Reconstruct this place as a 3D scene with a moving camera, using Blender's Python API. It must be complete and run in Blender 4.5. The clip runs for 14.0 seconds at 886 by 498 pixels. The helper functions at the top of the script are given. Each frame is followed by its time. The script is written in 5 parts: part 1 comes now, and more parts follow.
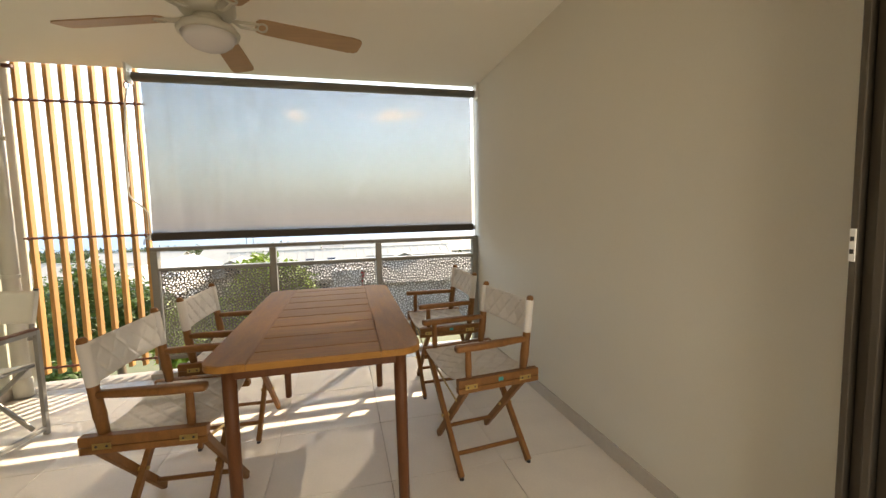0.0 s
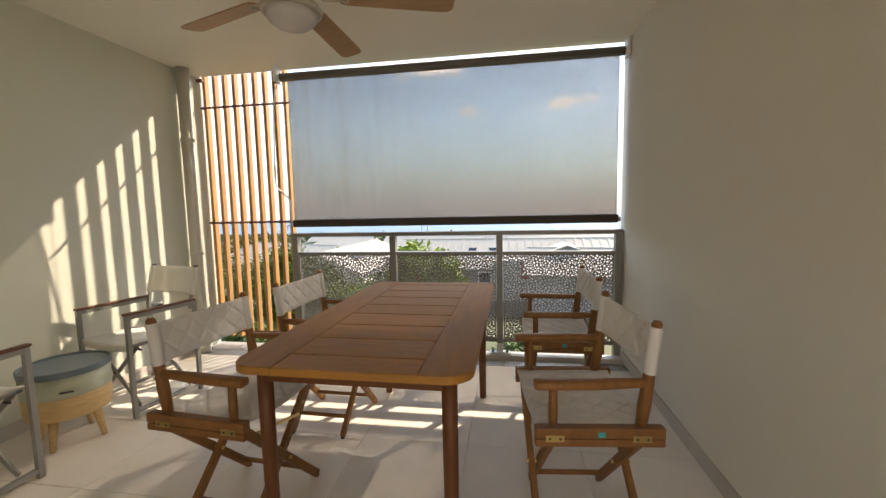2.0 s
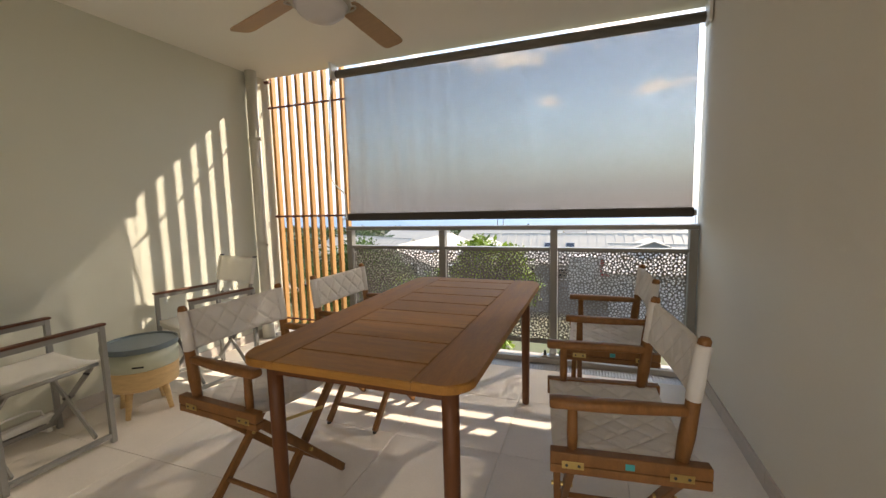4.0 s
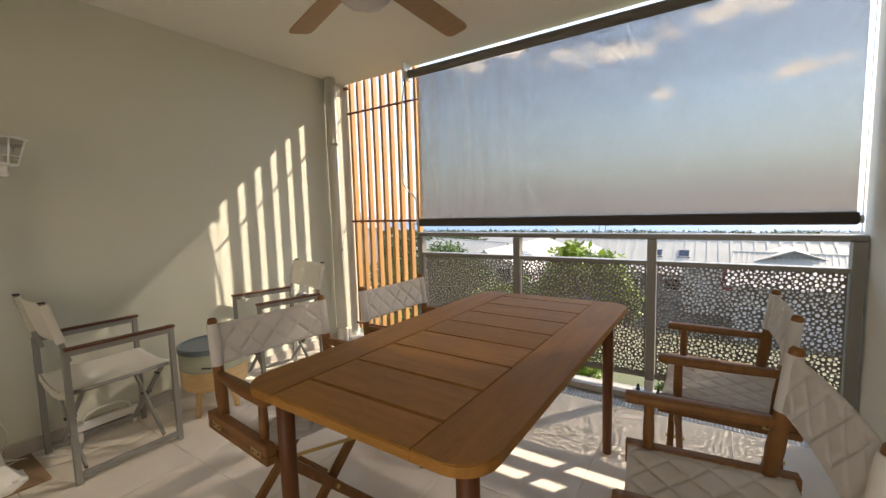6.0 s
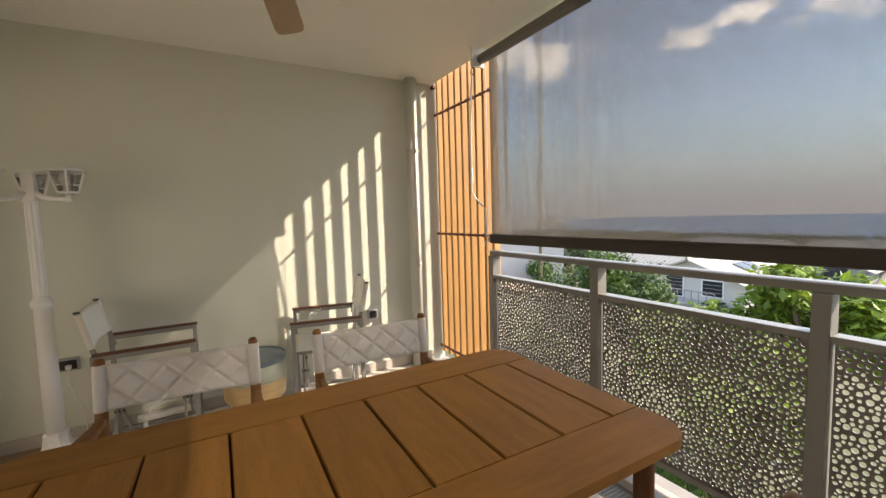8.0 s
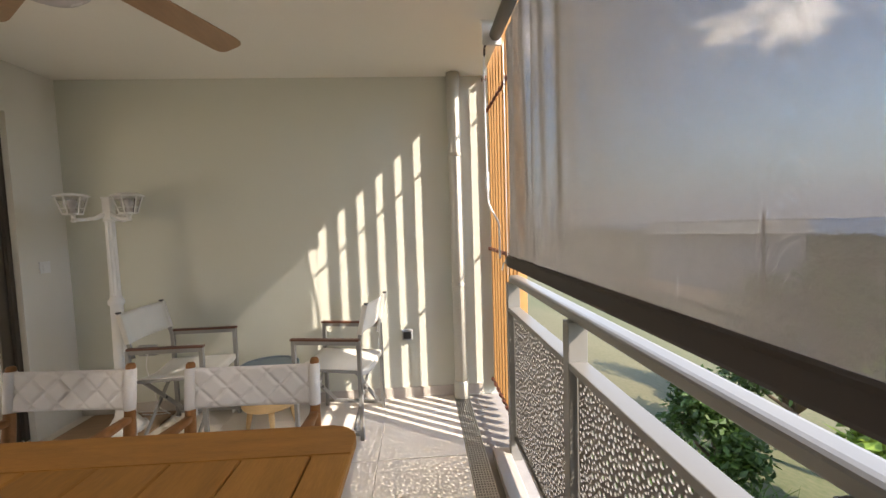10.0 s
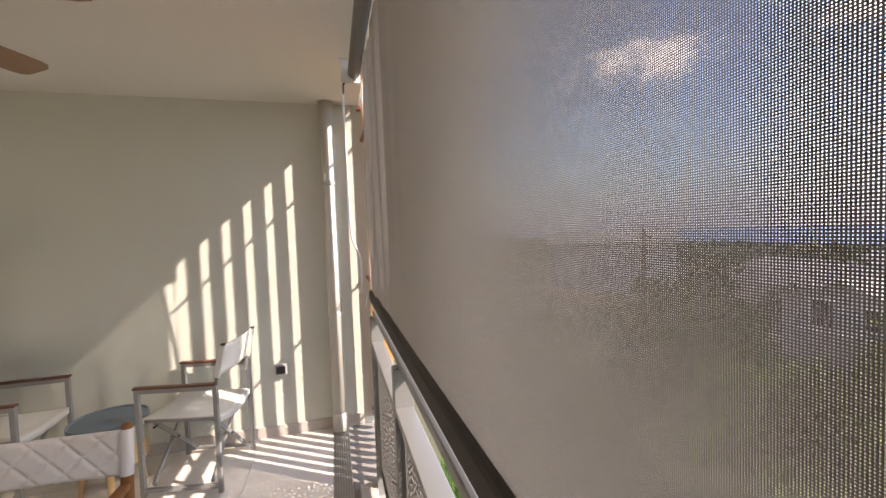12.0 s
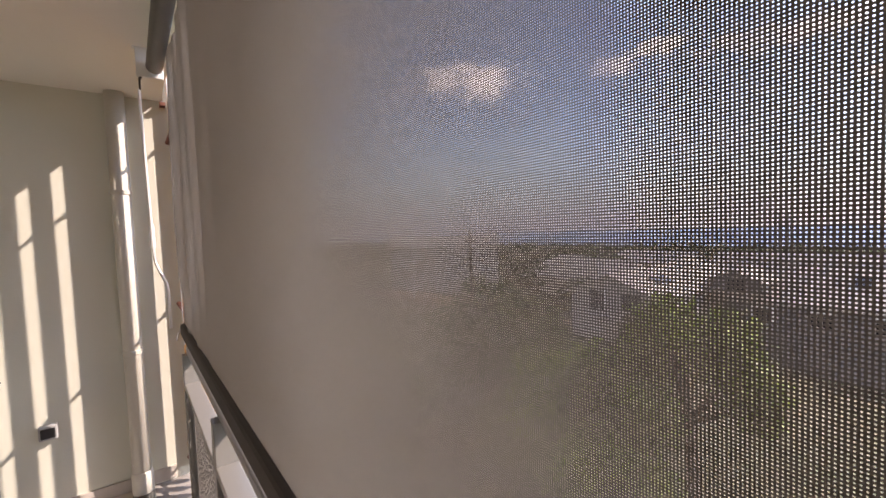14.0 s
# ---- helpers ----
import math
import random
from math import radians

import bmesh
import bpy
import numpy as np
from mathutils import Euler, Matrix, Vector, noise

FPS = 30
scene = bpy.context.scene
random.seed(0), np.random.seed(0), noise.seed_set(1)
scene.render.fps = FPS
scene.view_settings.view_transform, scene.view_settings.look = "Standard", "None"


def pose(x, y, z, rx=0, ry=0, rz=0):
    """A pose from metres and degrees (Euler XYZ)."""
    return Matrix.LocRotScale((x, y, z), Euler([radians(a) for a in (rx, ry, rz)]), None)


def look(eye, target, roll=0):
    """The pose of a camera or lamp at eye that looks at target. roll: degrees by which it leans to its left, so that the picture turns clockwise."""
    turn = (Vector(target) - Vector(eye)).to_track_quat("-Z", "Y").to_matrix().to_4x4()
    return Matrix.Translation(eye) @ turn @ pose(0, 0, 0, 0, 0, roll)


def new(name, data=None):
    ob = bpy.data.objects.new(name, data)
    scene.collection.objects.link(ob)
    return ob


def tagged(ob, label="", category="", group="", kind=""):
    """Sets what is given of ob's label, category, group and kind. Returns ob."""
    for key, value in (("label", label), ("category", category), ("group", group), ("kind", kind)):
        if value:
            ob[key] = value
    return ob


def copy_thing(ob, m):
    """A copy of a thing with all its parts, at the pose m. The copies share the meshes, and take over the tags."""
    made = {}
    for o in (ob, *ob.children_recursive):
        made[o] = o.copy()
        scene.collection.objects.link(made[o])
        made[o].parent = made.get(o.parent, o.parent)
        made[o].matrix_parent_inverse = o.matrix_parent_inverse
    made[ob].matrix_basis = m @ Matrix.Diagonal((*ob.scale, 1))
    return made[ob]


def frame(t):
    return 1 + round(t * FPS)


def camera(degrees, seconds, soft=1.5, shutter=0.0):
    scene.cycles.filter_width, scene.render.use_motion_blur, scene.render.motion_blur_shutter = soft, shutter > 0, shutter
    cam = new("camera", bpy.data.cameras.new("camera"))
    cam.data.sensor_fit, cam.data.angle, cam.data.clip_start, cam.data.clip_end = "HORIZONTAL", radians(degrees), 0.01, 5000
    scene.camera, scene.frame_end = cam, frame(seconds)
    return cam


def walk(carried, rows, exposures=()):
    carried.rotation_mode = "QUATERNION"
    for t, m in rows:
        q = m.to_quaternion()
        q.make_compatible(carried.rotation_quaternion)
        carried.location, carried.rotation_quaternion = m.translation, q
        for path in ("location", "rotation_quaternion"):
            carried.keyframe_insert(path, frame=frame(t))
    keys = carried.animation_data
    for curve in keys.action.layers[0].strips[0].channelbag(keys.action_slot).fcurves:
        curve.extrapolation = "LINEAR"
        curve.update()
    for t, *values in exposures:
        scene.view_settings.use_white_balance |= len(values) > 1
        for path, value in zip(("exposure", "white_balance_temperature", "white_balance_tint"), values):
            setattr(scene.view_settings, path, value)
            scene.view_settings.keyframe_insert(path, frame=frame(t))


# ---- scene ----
import collections

# The camera and its walk: seconds, eye, target, roll.
cam = camera(95.4, 14.0)
PATH = [
    (0, (2.374, -3.709, 1.251), (2.858, -1.775, 1.084), -1.4),
    (0.5, (2.464, -3.585, 1.259), (2.742, -1.612, 1.091), -1.4),
    (1, (2.555, -3.445, 1.261), (2.612, -1.453, 1.089), -1.3),
    (1.5, (2.662, -3.346, 1.259), (2.509, -1.36, 1.072), -1.4),
    (2, (2.764, -3.316, 1.226), (2.447, -1.351, 1.033), -1.2),
    (2.5, (2.883, -3.292, 1.207), (2.451, -1.35, 1.006), -1.2),
    (5, (2.952, -3.003, 1.22), (2.097, -1.206, 1.017), -1.4),
    (5.5, (2.947, -2.912, 1.216), (1.98, -1.173, 1.023), -1.4),
    (6, (2.992, -2.805, 1.222), (1.894, -1.144, 1.037), -1.6),
    (6.5, (3.059, -2.657, 1.222), (1.818, -1.099, 1.05), -1.4),
    (7, (3.142, -2.412, 1.261), (1.732, -1.005, 1.082), -1.7),
    (7.5, (3.185, -2.092, 1.282), (1.616, -0.863, 1.115), -1.7),
    (8, (3.212, -1.71, 1.301), (1.482, -0.718, 1.14), -1.7),
    (8.5, (3.188, -1.328, 1.291), (1.329, -0.607, 1.14), -1.8),
    (11, (3.093, -0.224, 1.428), (1.097, -0.226, 1.305), -1.8),
    (11.5, (3.149, -0.19, 1.454), (1.165, 0.041, 1.35), -2.1),
    (12, (3.183, -0.166, 1.483), (1.255, 0.355, 1.393), -2.1),
    (12.5, (3.177, -0.18, 1.569), (1.351, 0.626, 1.443), -2.1),
    (13, (3.192, -0.156, 1.554), (1.464, 0.846, 1.452), -2.1),
    (13.5, (3.172, -0.16, 1.584), (1.536, 0.984, 1.468), -2.1),
    (14, (3.183, -0.149, 1.567), (1.601, 1.071, 1.47), -2.2),
]
walk(cam, [(t, look(eye, target, roll)) for t, eye, target, roll in PATH], exposures=[(0, 2.5, 9100, 12), (0.5, 2.1, 8900, 12), (2.5, 2.08, 8300, 13), (8.5, 2.16, 8000, 14), (11, 2.35, 7100, 17), (12.5, 2.12, 7400, 22), (14, 1.95, 7500, 26)])

# ---- world, sun, exposure ----
TO_SUN = Vector((1.0, 1.5, 1.345)).normalized()
SUN_EL = math.asin(TO_SUN.z)
world = bpy.data.worlds.new("sky")
scene.world = world
world.use_nodes = True
wn, wl = world.node_tree.nodes, world.node_tree.links
wbg = wn["Background"]
sky = wn.new("ShaderNodeTexSky")
sky.sky_type = "NISHITA"
sky.sun_disc = False
sky.sun_elevation = SUN_EL
sky.sun_rotation = math.atan2(TO_SUN.x, TO_SUN.y)
sky.altitude = 100
sky.air_density, sky.dust_density, sky.ozone_density = 1.0, 0.3, 2.0
# scattered white cumulus over the blue: a few banks by azimuth, height, width and depth in degrees, broken up by noise
wco = wn.new("ShaderNodeTexCoord")
wmap = wn.new("ShaderNodeMapping")
wmap.inputs["Scale"].default_value = (3.0, 3.0, 7.0)
wmap.inputs["Location"].default_value = (1.3, 0.4, 0.2)
wnoi = wn.new("ShaderNodeTexNoise")
wnoi.inputs["Scale"].default_value = 6.5
wnoi.inputs["Detail"].default_value = 9
wnoi.inputs["Roughness"].default_value = 0.62
wl.new(wco.outputs["Generated"], wmap.inputs["Vector"])
wl.new(wmap.outputs["Vector"], wnoi.inputs["Vector"])


def sky_math(operation, a, b):
    k = wn.new("ShaderNodeMath")
    k.operation = operation
    for slot, v in zip(k.inputs, (a, b)):
        if isinstance(v, (int, float)):
            slot.default_value = v
        else:
            wl.new(v, slot)
    return k.outputs[0]


def sky_dot(vector, axis):
    k = wn.new("ShaderNodeVectorMath")
    k.operation = "DOT_PRODUCT"
    wl.new(vector, k.inputs[0])
    k.inputs[1].default_value = axis
    return k.outputs["Value"]


banks = None
for az, el, wide, deep in ((-5, 13.2, 2.3, 0.9), (7.5, 13.5, 4.5, 0.9), (-12, 18.8, 8, 1.7), (3, 20.6, 9, 1.9), (-24, 20.4, 3.2, 1.2), (-48, 19.6, 9, 2.6),
                           (-29, 19.2, 3, 1.6), (32, 21, 12, 3), (60, 16, 14, 3), (-80, 24, 14, 4), (15, 38, 18, 6), (130, 25, 25, 6), (-150, 30, 25, 6)):
    ca, sa, ce, se = math.cos(radians(az)), math.sin(radians(az)), math.cos(radians(el)), math.sin(radians(el))
    off = wn.new("ShaderNodeVectorMath")
    off.operation = "SUBTRACT"
    off.inputs[1].default_value = (sa * ce, ca * ce, se)
    wl.new(wco.outputs["Generated"], off.inputs[0])
    u = sky_dot(off.outputs[0], Vector((ca, -sa, 0)) / radians(wide))
    v = sky_dot(off.outputs[0], Vector((-sa * se, -ca * se, ce)) / radians(deep))
    q = sky_dot(off.outputs[0], Vector((sa * ce, ca * ce, se)) / 0.5)
    r2 = sky_math("ADD", sky_math("ADD", sky_math("MULTIPLY", u, u), sky_math("MULTIPLY", v, v)), sky_math("MULTIPLY", q, q))
    bump = sky_math("MAXIMUM", sky_math("SUBTRACT", 1.0, sky_math("MULTIPLY", r2, 0.5)), 0.0)
    banks = bump if banks is None else sky_math("MAXIMUM", banks, bump)
wcl = sky_math("ADD", wnoi.outputs["Fac"], sky_math("MULTIPLY", sky_math("SUBTRACT", banks, 0.5), 0.46))
wramp = wn.new("ShaderNodeValToRGB")
wramp.color_ramp.elements[0].position, wramp.color_ramp.elements[1].position = 0.54, 0.75
wmix = wn.new("ShaderNodeMixRGB")
wmix.inputs["Color2"].default_value = (8.0, 8.1, 8.6, 1)
wl.new(wcl, wramp.inputs["Fac"])
wl.new(wramp.outputs["Color"], wmix.inputs["Fac"])
wl.new(sky.outputs["Color"], wmix.inputs["Color1"])
# pale sea haze low over the horizon
wsep = wn.new("ShaderNodeSeparateXYZ")
whz = wn.new("ShaderNodeMapRange")
whz.inputs["From Min"].default_value, whz.inputs["From Max"].default_value = 0.20, 0.03
whz.inputs["To Max"].default_value = 0.84
whm = wn.new("ShaderNodeMixRGB")
whm.inputs["Color2"].default_value = (1.55, 1.95, 2.95, 1)
wl.new(wco.outputs["Generated"], wsep.inputs[0])
wl.new(wsep.outputs["Z"], whz.inputs["Value"])
wl.new(whz.outputs["Result"], whm.inputs["Fac"])
wl.new(wmix.outputs["Color"], whm.inputs["Color1"])
wl.new(whm.outputs["Color"], wbg.inputs["Color"])
wbg.inputs["Strength"].default_value = 0.13

sun_data = bpy.data.lights.new("sun", "SUN")
sun_data.energy = 2.0
sun_data.angle = radians(0.53)
sun_data.color = (1.0, 0.95, 0.87)
sun = new("sun", sun_data)
sun.matrix_world = look(TO_SUN * 30, (0, 0, 0))

# unseen fill light added in the living room's back wall, behind the walker
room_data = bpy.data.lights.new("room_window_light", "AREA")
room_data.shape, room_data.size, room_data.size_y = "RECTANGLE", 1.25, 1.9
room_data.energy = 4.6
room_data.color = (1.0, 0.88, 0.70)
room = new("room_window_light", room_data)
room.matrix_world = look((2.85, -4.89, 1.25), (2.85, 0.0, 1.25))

# ---- materials ----
def material(name, color, rough=0.5, metal=0.0, vary=0.08, scale=8.0, bump=0.0, bump_scale=60.0, stretch=(1, 1, 1), second=None,
             per_object=0.0, translucent=0.0, coords="Object", spec=0.5):
    """A procedural surface: base colour, broad mottling, fine relief, and a slight change from piece to piece."""
    m = bpy.data.materials.new(name)
    m.use_nodes = True
    n, l = m.node_tree.nodes, m.node_tree.links
    bs = n["Principled BSDF"]
    co, mp = n.new("ShaderNodeTexCoord"), n.new("ShaderNodeMapping")
    mp.inputs["Scale"].default_value = stretch
    l.new(co.outputs[coords], mp.inputs["Vector"])
    big, fine = n.new("ShaderNodeTexNoise"), n.new("ShaderNodeTexNoise")
    big.inputs["Scale"].default_value, big.inputs["Detail"].default_value = scale, 6
    fine.inputs["Scale"].default_value, fine.inputs["Detail"].default_value = bump_scale, 4
    l.new(mp.outputs["Vector"], big.inputs["Vector"])
    l.new(mp.outputs["Vector"], fine.inputs["Vector"])
    mixv = n.new("ShaderNodeMath")
    mixv.operation = "MULTIPLY_ADD"
    mixv.inputs[1].default_value = 0.35
    l.new(fine.outputs["Fac"], mixv.inputs[0])
    sc = n.new("ShaderNodeMath")
    sc.operation = "MULTIPLY"
    sc.inputs[1].default_value = 0.65
    l.new(big.outputs["Fac"], sc.inputs[0])
    l.new(sc.outputs[0], mixv.inputs[2])
    ramp = n.new("ShaderNodeValToRGB")
    ramp.color_ramp.elements[0].position, ramp.color_ramp.elements[1].position = 0.3, 0.7
    lo = [max(0.0, c * (1 - vary)) for c in color]
    hi = list(second) if second else [min(1.0, c * (1 + vary)) for c in color]
    ramp.color_ramp.elements[0].color, ramp.color_ramp.elements[1].color = (*lo, 1), (*hi, 1)
    l.new(mixv.outputs[0], ramp.inputs["Fac"])
    out = ramp.outputs["Color"]
    if per_object:
        info, hsv, mr = n.new("ShaderNodeObjectInfo"), n.new("ShaderNodeHueSaturation"), n.new("ShaderNodeMapRange")
        mr.inputs["To Min"].default_value, mr.inputs["To Max"].default_value = 1 - per_object, 1 + per_object
        l.new(info.outputs["Random"], mr.inputs["Value"])
        l.new(mr.outputs["Result"], hsv.inputs["Value"])
        l.new(out, hsv.inputs["Color"])
        out = hsv.outputs["Color"]
    l.new(out, bs.inputs["Base Color"])
    bs.inputs["Metallic"].default_value = metal
    bs.inputs["Specular IOR Level"].default_value = spec
    rr = n.new("ShaderNodeMapRange")
    rr.inputs["To Min"].default_value, rr.inputs["To Max"].default_value = max(0.03, rough - 0.08), min(1.0, rough + 0.08)
    l.new(big.outputs["Fac"], rr.inputs["Value"])
    l.new(rr.outputs["Result"], bs.inputs["Roughness"])
    if bump:
        b = n.new("ShaderNodeBump")
        b.inputs["Strength"].default_value, b.inputs["Distance"].default_value = bump, 0.004
        l.new(fine.outputs["Fac"], b.inputs["Height"])
        l.new(b.outputs["Normal"], bs.inputs["Normal"])
    if translucent:
        tr, mx = n.new("ShaderNodeBsdfTranslucent"), n.new("ShaderNodeMixShader")
        l.new(out, tr.inputs["Color"])
        mx.inputs["Fac"].default_value = translucent
        l.new(bs.outputs["BSDF"], mx.inputs[1])
        l.new(tr.outputs["BSDF"], mx.inputs[2])
        l.new(mx.outputs["Shader"], n["Material Output"].inputs["Surface"])
    return m


M_wall = material("wall_paint", (0.72, 0.70, 0.635), 0.8, vary=0.025, scale=1.2, bump=0.12, bump_scale=160)
M_ceil = material("ceiling_paint", (0.86, 0.84, 0.785), 0.85, vary=0.02, scale=1.0, bump=0.1, bump_scale=140)
M_tile = material("floor_tile", (0.74, 0.685, 0.62), 0.5, vary=0.07, scale=5, bump=0.05, bump_scale=90, per_object=0.03)
M_grout = material("grout", (0.30, 0.28, 0.26), 0.9, vary=0.1, scale=20, bump=0.2)
M_skirt = material("skirting_tile", (0.50, 0.46, 0.42), 0.5, vary=0.07, scale=6, bump=0.05, per_object=0.03)
M_concrete = material("concrete", (0.45, 0.43, 0.40), 0.9, vary=0.12, scale=5, bump=0.4, bump_scale=70)
M_rail = material("rail_paint", (0.21, 0.20, 0.18), 0.38, vary=0.03, scale=4, bump=0.02)
M_panel = material("panel_metal", (0.17, 0.155, 0.135), 0.45, vary=0.05, scale=6, bump=0.03)
M_alu = material("dark_aluminium", (0.10, 0.085, 0.07), 0.4, metal=0.6, vary=0.05, scale=4)
M_tube = material("blind_tube", (0.045, 0.037, 0.032), 0.75, metal=0.0, vary=0.05, scale=5)
M_pipe = material("pipe_paint", (0.56, 0.55, 0.49), 0.45, vary=0.03, scale=3, bump=0.05)
M_slat = material("larch_slat", (0.44, 0.228, 0.075), 0.6, vary=0.2, scale=6, stretch=(6, 6, 0.6), bump=0.15, per_object=0.1)
M_teak = material("teak", (0.335, 0.158, 0.040), 0.55, spec=0.24, vary=0.24, scale=4.5, stretch=(0.9, 7, 6), bump=0.05, bump_scale=34, per_object=0.12)
M_teak_y = material("teak_lengthwise", (0.32, 0.148, 0.038), 0.55, spec=0.24, vary=0.24, scale=4.5, stretch=(7, 0.9, 6), bump=0.05, bump_scale=34, per_object=0.08)
M_chairwood = material("chair_wood", (0.215, 0.096, 0.034), 0.5, spec=0.25, vary=0.22, scale=6, stretch=(6, 6, 2), bump=0.06, bump_scale=40, per_object=0.1)
M_canvas = material("quilted_canvas", (0.75, 0.72, 0.70), 0.9, vary=0.05, scale=9, bump=0.35, bump_scale=420, translucent=0.12)
M_sling = material("sling_cloth", (0.82, 0.80, 0.74), 0.85, vary=0.04, scale=8, bump=0.25, bump_scale=500, translucent=0.25)
M_greymetal = material("grey_powder_metal", (0.27, 0.27, 0.262), 0.42, metal=0.25, vary=0.05, scale=6)
M_armwood = material("dark_arm_wood", (0.12, 0.045, 0.025), 0.45, vary=0.25, scale=7, stretch=(2, 12, 12), bump=0.05)
M_brass = material("brass", (0.55, 0.40, 0.16), 0.35, metal=0.9, vary=0.1, scale=20)
M_steel = material("galvanised_steel", (0.50, 0.50, 0.49), 0.38, metal=0.85, vary=0.12, scale=18)
M_zinc = material("zinc_plate", (0.55, 0.54, 0.52), 0.4, metal=0.25, vary=0.1, scale=18)
M_white = material("white_paint", (0.80, 0.80, 0.79), 0.4, vary=0.02, scale=5)
M_black = material("black_plastic", (0.025, 0.025, 0.028), 0.35, vary=0.1, scale=10)

M_wall_w = material("taupe_wall_paint", (0.63, 0.64, 0.56), 0.8, vary=0.025, scale=1.2, bump=0.12, bump_scale=160)
M_globe = material("opal_glass", (0.80, 0.78, 0.80), 0.25, vary=0.02, scale=4, translucent=0.3)
M_blade = material("fan_blade_wood", (0.40, 0.255, 0.15), 0.45, vary=0.12, scale=5, stretch=(1, 10, 10), bump=0.04)
M_poufgreen = material("sage_paint", (0.42, 0.45, 0.36), 0.5, vary=0.03, scale=6)
M_poufwood = material("pale_wood", (0.58, 0.40, 0.20), 0.5, vary=0.15, scale=5, stretch=(3, 3, 12), bump=0.05)
M_poufblue = material("slate_blue_paint", (0.13, 0.175, 0.205), 0.4, vary=0.05, scale=6)
M_mat = material("beige_board", (0.30, 0.195, 0.12), 0.6, vary=0.2, scale=5, stretch=(12, 1.5, 4), bump=0.06)
M_tag = material("turquoise_tag", (0.02, 0.30, 0.32), 0.5, vary=0.05)
M_red = material("red_paint", (0.35, 0.02, 0.03), 0.5, vary=0.1)
M_roof = material("pale_metal_roof", (0.44, 0.405, 0.345), 0.6, vary=0.1, scale=0.6, bump=0.1, bump_scale=8)
M_roof_d = material("grey_metal_roof", (0.30, 0.28, 0.245), 0.6, vary=0.1, scale=0.6, bump=0.1, bump_scale=8)
M_house = material("white_render", (0.52, 0.495, 0.46), 0.85, vary=0.06, scale=0.7, bump=0.1)
M_house_g = material("grey_render", (0.24, 0.24, 0.245), 0.85, vary=0.06, scale=0.7, bump=0.1)
M_darkwin = material("dark_window", (0.02, 0.025, 0.035), 0.12, vary=0.2, scale=2)
M_bark = material("bark", (0.13, 0.09, 0.06), 0.9, vary=0.3, scale=9, stretch=(1, 1, 0.3), bump=0.6)
M_soil = material("bare_soil", (0.30, 0.22, 0.15), 0.95, vary=0.2, scale=1.5, bump=0.4)
M_sea = material("sea", (0.035, 0.10, 0.21), 0.35, vary=0.15, scale=0.01, spec=0.3)
M_asphalt = material("asphalt", (0.06, 0.06, 0.06), 0.9, vary=0.15, scale=2, bump=0.3)


def leaf_material(name, dark, light):
    m = material(name, dark, 0.55, vary=0.25, scale=2.5, second=light, translucent=0.35)
    n, l = m.node_tree.nodes, m.node_tree.links
    geo, hsv, mr = n.new("ShaderNodeNewGeometry"), n.new("ShaderNodeHueSaturation"), n.new("ShaderNodeMapRange")
    mr.inputs["To Min"].default_value, mr.inputs["To Max"].default_value = 0.55, 1.35
    src = [k for k in n if k.type == "VALTORGB"][0].outputs["Color"]
    l.new(geo.outputs["Random Per Island"], mr.inputs["Value"])
    l.new(mr.outputs["Result"], hsv.inputs["Value"])
    l.new(src, hsv.inputs["Color"])
    for k in n:
        if k.type == "BSDF_PRINCIPLED":
            l.new(hsv.outputs["Color"], k.inputs["Base Color"])
        if k.type == "BSDF_TRANSLUCENT":
            l.new(hsv.outputs["Color"], k.inputs["Color"])
    return m


M_leaf = leaf_material("leaf_mid", (0.05, 0.10, 0.018), (0.10, 0.17, 0.03))
M_leaf_l = leaf_material("leaf_light", (0.14, 0.25, 0.025), (0.26, 0.36, 0.05))
M_leaf_d = leaf_material("leaf_far", (0.035, 0.06, 0.02), (0.07, 0.10, 0.035))
M_grass = leaf_material("grass_blade", (0.07, 0.15, 0.02), (0.15, 0.26, 0.04))

# ground: grass and dry earth mixed
M_ground = material("grass_ground", (0.06, 0.09, 0.025), 0.95, vary=0.2, scale=0.12, second=(0.16, 0.13, 0.07), bump=0.5, bump_scale=12)


